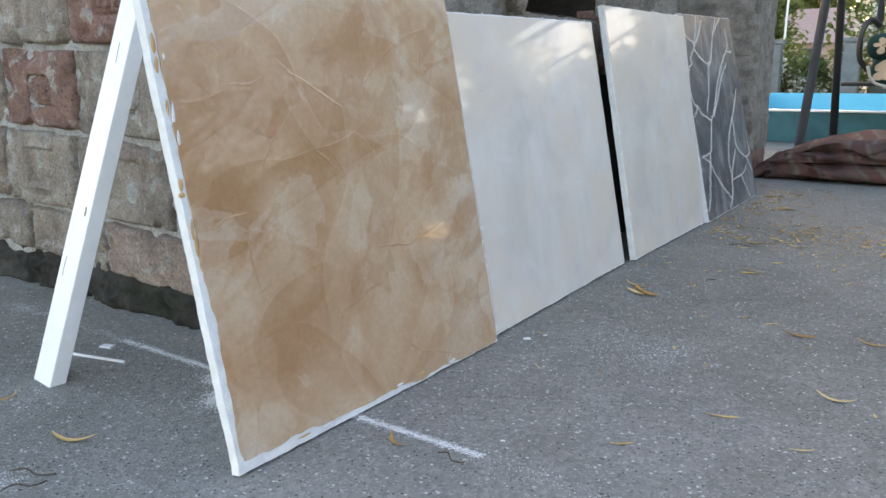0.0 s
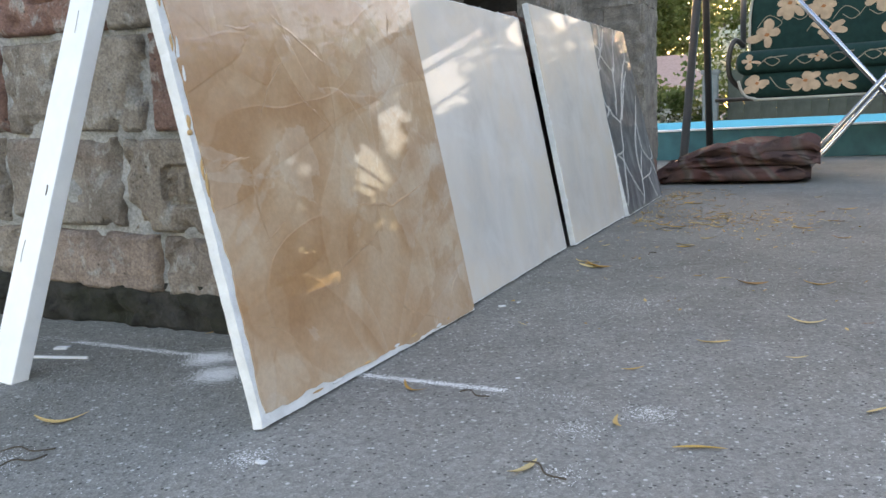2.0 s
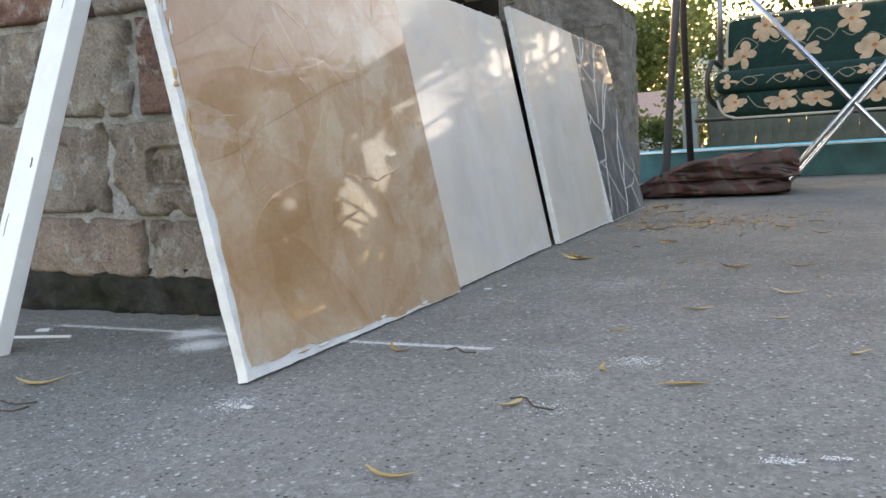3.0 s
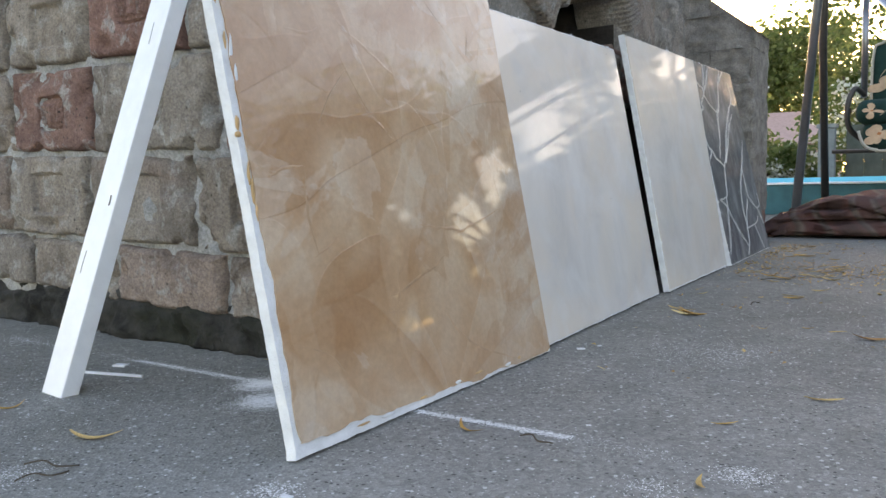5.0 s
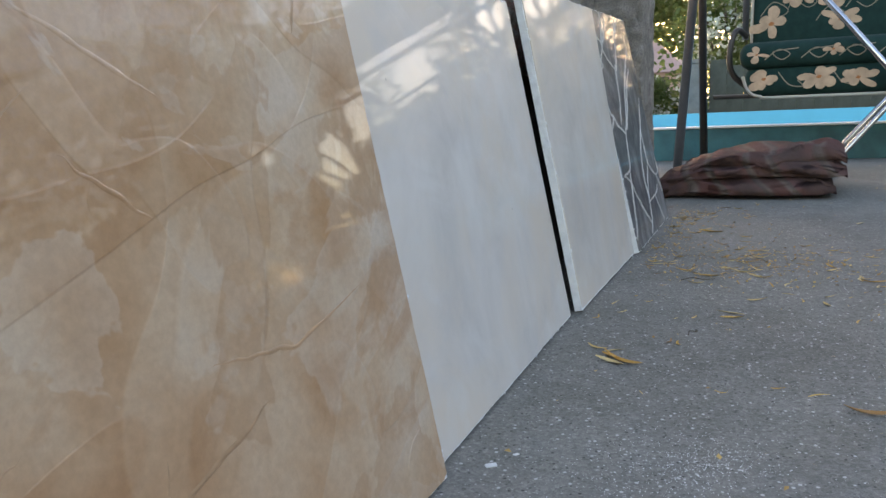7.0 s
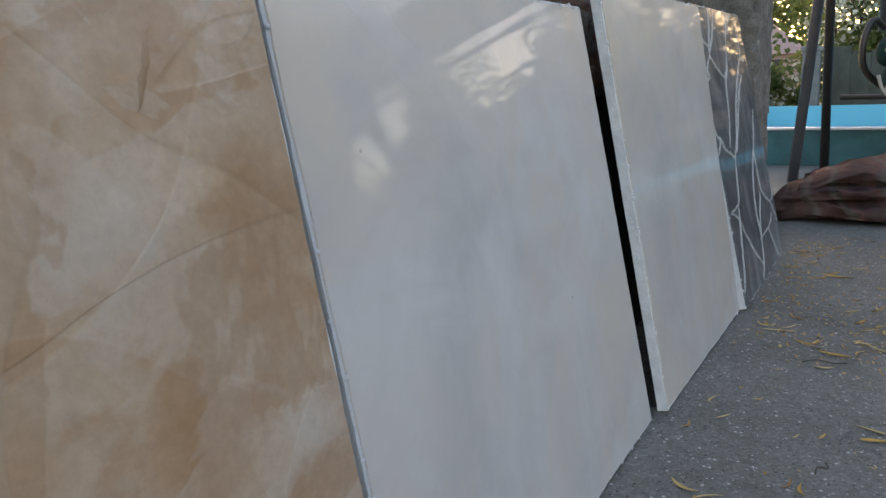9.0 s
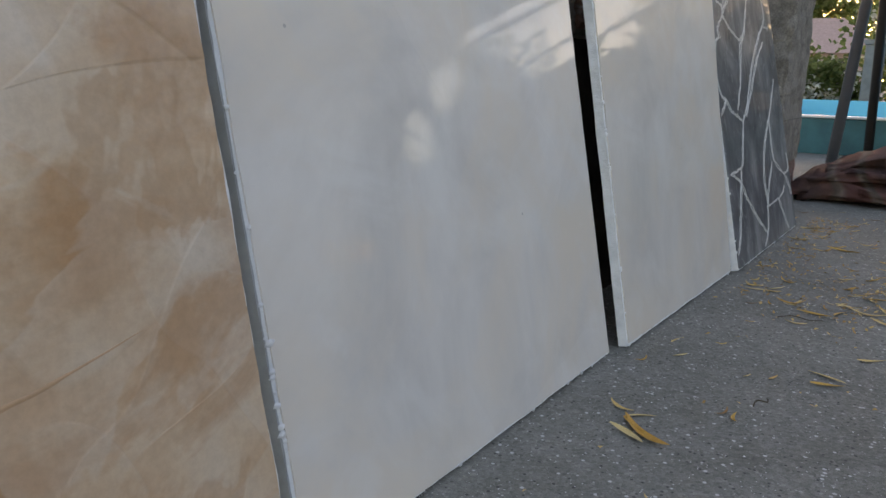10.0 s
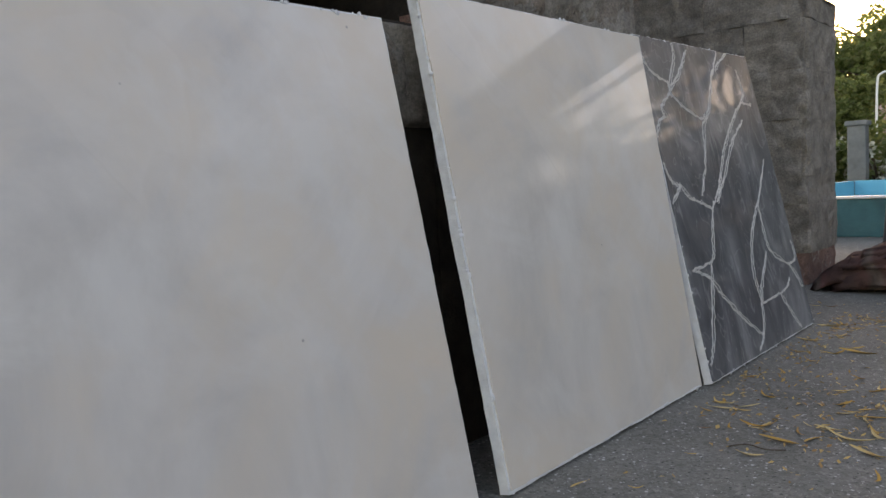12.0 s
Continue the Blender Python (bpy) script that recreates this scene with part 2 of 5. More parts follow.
def mat_plaster_grey():
    k = Mat("dark_grey_marbled_plaster", 0.2, spec=0.5)
    f = k.noise(9, 6, 0.6, 1.2, k.coord((1, 1, 0.55), (0.3, 0, 0)))
    c = k.ramp(f, [(0.32, (0.06, 0.063, 0.07)), (0.5, (0.12, 0.125, 0.135)), (0.68, (0.25, 0.255, 0.26))])
    hair = k.ramp(k.noise(12, 2, 0.5, 2.2, k.coord((1, 1, 0.5), (0.3, 0, 0))), [(0.485, 0.0), (0.5, 0.4), (0.515, 0.0)])
    c = k.mix(hair, c, (0.42, 0.43, 0.43))
    k.color(c)
    polish(k)
    k.b.inputs["Coat Weight"].default_value = 0.35
    k.bump(k.noise(14, 3, 0.5, 1.0), 0.002, 0.15)
    return k.m


def mat_simple(name, col, rough=0.6, metal=0.0, var=0.18, scale=20.0, bump=0.0, bscale=120.0, spec=0.5):
    k = Mat(name, rough, metal, spec)
    c = k.ramp(k.noise(scale, 5, 0.62), [(0.3, tuple(v * (1 - var) for v in col)), (0.7, tuple(min(1, v * (1 + var)) for v in col))])
    k.color(c)
    if bump:
        k.bump(k.noise(bscale, 4, 0.65), bump, 0.8)
    return k.m


def mat_leafy(name, a, b, rough=0.55, trans=0.3):
    k = Mat(name, rough, spec=0.3)
    c = k.ramp(k.island(), [(0.0, a), (1.0, b)])
    k.color(c)
    if trans:
        tr = k.n.new("ShaderNodeBsdfTranslucent")
        k.l.new(c, tr.inputs[0])
        ms = k.n.new("ShaderNodeMixShader")
        ms.inputs[0].default_value = trans
        k.l.new(k.b.outputs[0], ms.inputs[1])
        k.l.new(tr.outputs[0], ms.inputs[2])
        k.l.new(ms.outputs[0], k.n["Material Output"].inputs[0])
    return k.m


def mat_dry_leaf():
    k = Mat("dry_leaf", 0.6, spec=0.3)
    c = k.ramp(k.rand(), [(0.0, (0.52, 0.27, 0.05)), (0.4, (0.62, 0.38, 0.09)), (0.7, (0.64, 0.50, 0.25)), (0.88, (0.60, 0.34, 0.08)), (1.0, (0.28, 0.14, 0.055))])
    c = k.mix(1.0, c, k.ramp(k.noise(70, 4), [(0.3, 0.7), (0.7, 1.2)]), "MULTIPLY")
    k.color(c)
    k.bump(k.noise(260, 3), 0.0006, 0.6)
    return k.m


def mat_rug():
    k = Mat("plaid_wool", 0.95, spec=0.1)
    wv = k.n.new("ShaderNodeTexWave")
    wv.inputs["Scale"].default_value, wv.inputs["Distortion"].default_value = 1.7, 3.5
    k.l.new(k.coord((0.8, 1.2, 3.0), (0.3, 0.2, 0)), wv.inputs["Vector"])
    c = k.ramp(wv.outputs[1], [(0.1, (0.085, 0.05, 0.046)), (0.45, (0.15, 0.075, 0.068)), (0.62, (0.115, 0.09, 0.078)), (0.8, (0.17, 0.13, 0.11)), (0.92, (0.12, 0.058, 0.052))])
    c = k.mix(k.ramp(k.noise(6, 5), [(0.42, 0.0), (0.7, 0.65)]), c, (0.10, 0.075, 0.063))
    k.color(c)
    k.bump(k.noise(240, 4, 0.7), 0.003, 1.0)
    k.bump(k.noise(22, 3, 0.6, 1.0), 0.012, 0.8)
    return k.m


M_GROUND, M_BRICK, M_MORTAR, M_FOOT, M_DARK_CORE = mat_concrete(), mat_brick(), mat_mortar(), mat_footing(), mat_dark_core()
M_RED = mat_brick(True)
# weathered tones lifted, with the glare over the pier put into them
M_BLOCK = mat_mortar("weathered_block", (0.15, 0.137, 0.122), (0.38, 0.345, 0.305))
M_TAN = mat_plaster_tan()
M_PALE = mat_plaster_pale("pale_grey_plaster", (0.53, 0.505, 0.48), (0.69, 0.655, 0.62), 0.15)
M_PALE2 = mat_plaster_pale("cream_plaster", (0.53, 0.50, 0.465), (0.68, 0.64, 0.595), 0.16)
M_GREY = mat_plaster_grey()
M_VEIN = mat_simple("pale_vein", (0.5, 0.5, 0.48), 0.35, var=0.2, scale=60)
M_GYP = mat_simple("white_gypsum", (0.72, 0.73, 0.74), 0.85, var=0.1, scale=60, bump=0.002, bscale=300, spec=0.2)
# grey of the painted edge shade, also of the slat's scuffs
M_EDGE_SCUFF = mat_simple("grey_edge_shade_and_scuff", (0.33, 0.34, 0.34), 0.9, var=0.15, scale=40, bump=0.001, spec=0.2)
M_WHITE = mat_simple("white_paint", (0.75, 0.77, 0.8), 0.4, var=0.05, scale=30, bump=0.0006, bscale=90)
# ridge shading put into the colour: a browner tan than the coat
M_RIDGE_SHADE = mat_simple("ridge_shade_tan", (0.40, 0.245, 0.14), 0.35, var=0.2, scale=50)
M_DRIP = mat_simple("ochre_drip", (0.52, 0.32, 0.14), 0.4, var=0.25, scale=60, bump=0.002, bscale=90)
M_STEEL = mat_simple("grey_enamel_tube", (0.2, 0.21, 0.23), 0.28, 0.75, var=0.12, scale=12)
M_DARKSTEEL = mat_simple("dark_tube", (0.05, 0.045, 0.042), 0.45, 0.4, var=0.2, scale=14)
M_CHROME = mat_simple("worn_chrome", (0.5, 0.52, 0.55), 0.2, 0.95, var=0.1, scale=12)
M_FABRIC = mat_simple("dark_green_fabric", (0.012, 0.04, 0.035), 0.85, var=0.2, scale=30, bump=0.001, bscale=500, spec=0.2)
M_PETAL = mat_simple("peach_print", (0.50, 0.36, 0.25), 0.85, var=0.25, scale=18, spec=0.2)
M_CORE = mat_simple("rust_print", (0.42, 0.17, 0.07), 0.85, var=0.2, scale=40, spec=0.2)
M_SCROLL = mat_simple("sage_print", (0.26, 0.235, 0.18), 0.85, var=0.15, scale=40, spec=0.2)
M_PIPING = mat_simple("pale_piping", (0.42, 0.41, 0.36), 0.7, var=0.1)
M_TEAL = mat_simple("teal_paint", (0.025, 0.125, 0.145), 0.6, var=0.35, scale=6, bump=0.003, bscale=60)
M_POOLIN = mat_simple("sky_blue_paint", (0.10, 0.50, 0.62), 0.5, var=0.06, scale=3)
M_RIM = mat_simple("white_rim_paint", (0.72, 0.76, 0.76), 0.5, var=0.06)
M_RUG = mat_rug()
M_DRY = mat_dry_leaf()
M_DUST = mat_simple("plaster_dust", (0.78, 0.78, 0.78), 0.95, var=0.05, spec=0.1)
M_BARK = mat_simple("bark", (0.10, 0.08, 0.06), 0.95, var=0.4, scale=14, bump=0.02, bscale=20, spec=0.1)
# glare put into both leaf colours; the second copy is tinted as if sunlit
M_LEAF = mat_leafy("green_leaves", (0.06, 0.105, 0.032), (0.15, 0.20, 0.07), trans=0.55)
M_LEAF2 = mat_leafy("sunlit_leaves", (0.09, 0.13, 0.035), (0.20, 0.23, 0.085), trans=0.55)
M_BLOSSOM = mat_leafy("pale_blossom", (0.5, 0.52, 0.42), (0.62, 0.62, 0.54), trans=0.2)
M_FENCE = mat_simple("grey_green_board", (0.085, 0.09, 0.072), 0.9, var=0.3, scale=5, bump=0.004, bscale=40, spec=0.15)
M_POST = mat_simple("concrete_post", (0.19, 0.185, 0.17), 0.95, var=0.25, scale=9, bump=0.004, bscale=60, spec=0.15)
M_HOUSE = mat_simple("dusty_pink_render", (0.42, 0.30, 0.26), 0.9, var=0.1, scale=4, spec=0.2)
M_ROOF = mat_simple("pink_roof_sheet", (0.40, 0.27, 0.24), 0.85, var=0.15, scale=6)

# ---- building helpers ----
R = random.Random(7)


def finish(name, bm, material, smooth=False):
    me = bpy.data.meshes.new(name)
    bm.normal_update()
    if smooth:
        for f in bm.faces:
            f.smooth = True
    bm.to_mesh(me)
    bm.free()
    for k in (material if isinstance(material, (list, tuple)) else [material]):
        me.materials.append(k)
    return me


def part(name, bm, material, parent=None, label="", smooth=False):
    ob = new(name, finish(name, bm, material, smooth))
    if parent is not None:
        ob.parent = parent
    return tagged(ob, label=label)


def thing(name, at, label, category, group="", kind=""):
    ob = new(name)
    ob.location = at
    ob.empty_display_size = 0.05
    return tagged(ob, label, category, group, kind)


def box(bm, lo, hi, bevel=0.0, m=None):
    vs = [bm.verts.new((x, y, z)) for x in (lo[0], hi[0]) for y in (lo[1], hi[1]) for z in (lo[2], hi[2])]
    fs = [bm.faces.new([vs[i] for i in q]) for q in ((0, 1, 3, 2), (4, 6, 7, 5), (0, 4, 5, 1), (2, 3, 7, 6), (0, 2, 6, 4), (1, 5, 7, 3))]
    if bevel:
        es = {e for f in fs for e in f.edges}
        r = bmesh.ops.bevel(bm, geom=list(es), offset=bevel, segments=2, affect="EDGES", profile=0.6)
        vs = list({v for f in r["faces"] for v in f.verts} | {v for v in vs if v.is_valid})
    if m is not None:
        bmesh.ops.transform(bm, matrix=m, verts=[v for v in vs if v.is_valid])
    return bm


def tube(bm, pts, radius, seg=10, cap=True):
    """A round tube along a list of points; radius a number or one for each point."""
    pts = [Vector(p) for p in pts]
    rad = radius if isinstance(radius, (list, tuple)) else [radius] * len(pts)
    rings = []
    side = None
    for i, p in enumerate(pts):
        d = (pts[min(i + 1, len(pts) - 1)] - pts[max(i - 1, 0)]).normalized()
        if side is None:
            side = d.orthogonal().normalized()
        side = (side - d * side.dot(d)).normalized()
        up = d.cross(side)
        rings.append([bm.verts.new(p + rad[i] * (math.cos(2 * math.pi * j / seg) * side + math.sin(2 * math.pi * j / seg) * up)) for j in range(seg)])
    for a, b in zip(rings, rings[1:]):
        for j in range(seg):
            bm.faces.new((a[j], a[(j + 1) % seg], b[(j + 1) % seg], b[j]))
    if cap:
        bm.faces.new(list(reversed(rings[0])))
        bm.faces.new(rings[-1])
    return bm


def smooth_path(pts, n=8):
    """Catmull-Rom through the points."""
    pts = [Vector(p) for p in pts]
    out = []
    for i in range(len(pts) - 1):
        a, b, c, d = pts[max(i - 1, 0)], pts[i], pts[i + 1], pts[min(i + 2, len(pts) - 1)]
        for k in range(n):
            t = k / n
            out.append(0.5 * (2 * b + (c - a) * t + (2 * a - 5 * b + 4 * c - d) * t * t + (3 * b - a - 3 * c + d) * t ** 3))
    return out + [pts[-1]]


def wob(p, s, k=0):
    return noise.noise(Vector(p) * s + Vector((k * 7.3, k * 3.1, k * 5.7)))


# ---- ground ----
bm = bmesh.new()
n = 3
for a in range(-n, n):
    for b in range(-n, n):
        x0, x1, y0, y1 = a * 100, (a + 1) * 100, b * 100, (b + 1) * 100
        bm.faces.new([bm.verts.new(c) for c in ((x0, y0, 0), (x1, y0, 0), (x1, y1, 0), (x0, y1, 0))])
bmesh.ops.remove_doubles(bm, verts=bm.verts, dist=0.01)
tagged(part("ground", bm, M_GROUND), "grey weathered concrete paving with pale specks and stains", "ground", kind="structure")

# ---- brick wall beside the boards: faces -y at y 0.785, runs along x ----
W1 = 0.790
SLOPE = -0.035


def heightface(bm, w, h, depth, nx, ny, f, back=True):
    """A block of width w (x), height h (z); its front lies at y = -f(u, v) metres, its back at y = depth."""
    grid = [[None] * (ny + 1) for _ in range(nx + 1)]
    for i in range(nx + 1):
        for j in range(ny + 1):
            u, v = i / nx * w, j / ny * h
            dx, dz, dy = f(u, v)
            grid[i][j] = bm.verts.new((u + dx, -dy, v + dz))
    for i in range(nx):
        for j in range(ny):
            bm.faces.new((grid[i][j], grid[i + 1][j], grid[i + 1][j + 1], grid[i][j + 1]))
    if back:
        rim = [grid[i][0] for i in range(nx + 1)] + [grid[nx][j] for j in range(1, ny + 1)] + [grid[i][ny] for i in range(nx - 1, -1, -1)] + [grid[0][j] for j in range(ny - 1, 0, -1)]
        far = [bm.verts.new((v.co.x, depth, v.co.z)) for v in rim]
        for i in range(len(rim)):
            k = (i + 1) % len(rim)
            bm.faces.new((rim[k], rim[i], far[i], far[k]))
    return bm


def brick_mesh(w, h, depth, seed, stamp="", nx=26, ny=15):
    """An old hand-made brick laid on edge; stamp: 'frame', 'round' or '' is the sunk mark on its face."""
    rr = random.Random(seed)
    cx, cz = w * 0.5 + rr.uniform(-0.01, 0.01), h * 0.5 + rr.uniform(-0.006, 0.006)
    fw, fh = 0.042, 0.030
    letters = [cx - 0.022, cx - 0.002, cx + 0.02]

    def f(u, v):
        edge = min(u, w - u, v, h - v)
        p = Vector((u, v, seed * 1.7))
        chip = max(0.0, noise.noise(p * 22) - 0.10) * 0.05
        round_off = 0.008 * max(0.0, 1 - edge / 0.007) ** 2 + chip * max(0.0, 1 - edge / 0.03)
        y = -round_off + 0.003 * noise.noise(p * 12) + 0.0022 * noise.noise(p * 48) + 0.001 * noise.noise(p * 120)
        du, dv = abs(u - cx), abs(v - cz)
        if stamp == "frame":
            m = max(du / fw, dv / fh, (du / fw + dv / fh) / 1.72)
            if m < 1.0:
                y -= 0.005 * min(1, (1 - m) / 0.08) + (0.006 if 0.07 < 1 - m < 0.22 else 0.0)
                for q, lx in enumerate(letters):
                    if abs(u - lx) < 0.0065 and dv < fh * 0.55 and not (abs(u - lx) < 0.0028 and dv < fh * 0.3 and q != 1):
                        y += 0.0055
        elif stamp == "round":
            m = math.hypot(du / 0.034, dv / 0.040)
            if m < 1.0:
                y -= 0.007 * min(1, (1 - m) / 0.1) + (0.006 if 0.08 < 1 - m < 0.24 else 0.0)
        elif stamp == "panel":
            m = max(du / 0.05, dv / 0.036)
            if m < 1.0:
                y -= 0.009 * min(1, (1 - m) / 0.1)
        wx = 0.004 * noise.noise(p * 14 + Vector((5, 1, 0)))
        wz = 0.004 * noise.noise(p * 14 + Vector((1, 8, 0)))
        return wx, wz, y

    bm = bmesh.new()
    heightface(bm, w, h, depth, nx, ny, f)
    return bm


wall = thing("wall_brick", (0, 0, 0), "old brick wall of stamped bricks with grey mortar joints", "wall", kind="structure")
# rows: bottom z at x = -1.15, height, edges of the bricks from the corner at -0.70 leftwards
COURSES = [
    (0.062, 0.082, [-0.705, -0.968, -1.222, -1.47, -1.72, -1.97, -2.2]),
    (0.156, 0.128, [-0.775, -1.030, -1.287, -1.53, -1.78, -2.03, -2.2]),
    (0.298, 0.130, [-0.705, -0.962, -1.268, -1.505, -1.75, -2.0, -2.2]),
    (0.442, 0.128, [-0.78, -1.028, -1.262, -1.50, -1.74, -1.99, -2.2]),
]
z = 0.584
for i in range(6):
    COURSES.append((z, 0.126, [-0.705 - 0.09 * (i % 2) - 0.25 * q for q in range(7)]))
    z += 0.14
STAMPS = {(1, 0): "frame", (1, 1): "panel", (1, 2): "panel", (1, 3): "frame", (2, 0): "frame", (2, 1): "round", (2, 2): "frame", (3, 1): "frame", (3, 2): "panel", (4, 0): "round", (4, 1): "frame"}
RED = {(2, 0), (2, 2), (3, 1), (4, 2), (0, 4), (5, 0)}
BRICKS = []
for ci, (z0, h, xs) in enumerate(COURSES):
    for bi in range(len(xs) - 1):
        BRICKS.append((ci, bi, xs[bi + 1] + 0.008, xs[bi] - 0.008, z0 - 0.002, h + 0.004))


def wall_sheet(bm, x0, x1, z0, z1, y, step, amp, seed):
    nx, nz = int((x1 - x0) / step), int((z1 - z0) / step)
    g = [[bm.verts.new((x0 + i * step, y - amp * (noise.noise(Vector((i * step * 22, j * step * 22, seed))) + 0.6 * noise.noise(Vector((i * step * 60, j * step * 60, seed)))), z0 + j * step)) for j in range(nz + 1)] for i in range(nx + 1)]
    for i in range(nx):
        for j in range(nz):
            bm.faces.new((g[i][j], g[i + 1][j], g[i + 1][j + 1], g[i][j + 1]))


bm = bmesh.new()
wall_sheet(bm, -2.35, -0.70, 0.0, 1.42, W1 + 0.012, 0.006, 0.010, 3)
box(bm, (-2.35, W1 + 0.03, 0), (-0.72, W1 + 0.09, 1.42))
part("mortar", bm, M_MORTAR, wall, "lumpy grey mortar", smooth=True)
bm = bmesh.new()


def foot(u, v):
    p = Vector((u, v, 4.0))
    top = (0.016 * noise.noise(Vector((u * 11, 2, 0))) + 0.010 * noise.noise(Vector((u * 37, 5, 0)))) * (v / 0.068) ** 2
    return 0, top, 0.004 + 0.018 * noise.noise(p * 10) + 0.015 * noise.noise(p * 34) + 0.005 * noise.noise(p * 80) - (0.010 if v > 0.056 else 0)


heightface(bm, 1.63, 0.068, 0.08, 260, 12, foot)
bmesh.ops.translate(bm, verts=bm.verts, vec=(-2.34, W1, 0))
part("footing", bm, M_FOOT, wall, "dark mossy concrete footing", smooth=True)

# ---- oven wall: faces +x at x -0.70, runs along y behind the boards ----
OV = -0.700
oven = thing("wall_oven", (0, 0, 0), "brick oven wall with a pointed arch opening and a near-black core", "wall", kind="structure")
AR0, AR1, ARB, ART = 1.265, 1.64, 0.505, 0.612      # the opening along y, its sill and its top
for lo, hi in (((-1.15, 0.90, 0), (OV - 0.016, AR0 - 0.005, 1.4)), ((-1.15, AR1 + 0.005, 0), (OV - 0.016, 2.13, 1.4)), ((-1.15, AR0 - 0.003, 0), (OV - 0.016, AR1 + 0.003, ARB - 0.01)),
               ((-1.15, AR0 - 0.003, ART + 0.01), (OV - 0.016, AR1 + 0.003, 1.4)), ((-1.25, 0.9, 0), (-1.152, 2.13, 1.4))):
    part("core", box(bmesh.new(), lo, hi), M_DARK_CORE, oven, "near-black masonry")



def rough_mortar(y0, y1, z0, z1, seed, step=0.006):
    """A slab of smeared, lumpy mortar on the oven's face."""
    ny, nz = int((y1 - y0) / step), int((z1 - z0) / step)
    bm = bmesh.new()
    g = []
    for i in range(ny + 1):
        col = []
        for j in range(nz + 1):
            y, z = y0 + (y1 - y0) * i / ny, z0 + (z1 - z0) * j / nz
            q = Vector((y, z, seed))
            lump = 0.010 * noise.noise(q * 16) + 0.008 * abs(noise.noise(q * 42)) + 0.005 * noise.noise(q * 95)
            rim = 0 < i < ny and 0 < j < nz
            col.append(bm.verts.new((OV - 0.006 + (lump if rim else -0.012), y, z)))
        g.append(col)
    for i in range(ny):
        for j in range(nz):
            bm.faces.new((g[i][j], g[i + 1][j], g[i + 1][j + 1], g[i][j + 1]))
    part("mortar", bm, M_BLOCK, oven, "smeared grey-brown mortar", smooth=True)


rough_mortar(0.905, AR0 - 0.004, 0.38, 1.39, 2.0)
rough_mortar(AR1 + 0.004, 2.128, 0.38, 1.39, 5.0)
rough_mortar(AR0 - 0.003, AR1 + 0.003, ART + 0.004, 1.39, 8.0)
rough_mortar(AR0 - 0.003, AR1 + 0.003, 0.38, ARB - 0.012, 11.0)

# ---- niche and pier past the oven ----
niche = thing("wall_niche", (0, 0, 0), "dark masonry back of the gap beside the oven", "wall", kind="structure")
bm = bmesh.new()
box(bm, (-1.38, 2.132, 0), (-1.26, 3.12, 1.25))
bmesh.ops.subdivide_edges(bm, edges=bm.edges, cuts=24, use_grid_fill=True)
for v in bm.verts:
    if v.co.x > -1.27:
        v.co.x += 0.012 * noise.noise(v.co * 9) + 0.006 * noise.noise(v.co * 30)
part("back_wall", bm, M_BLOCK, niche, "dark rendered back wall")

# ---- boards ----


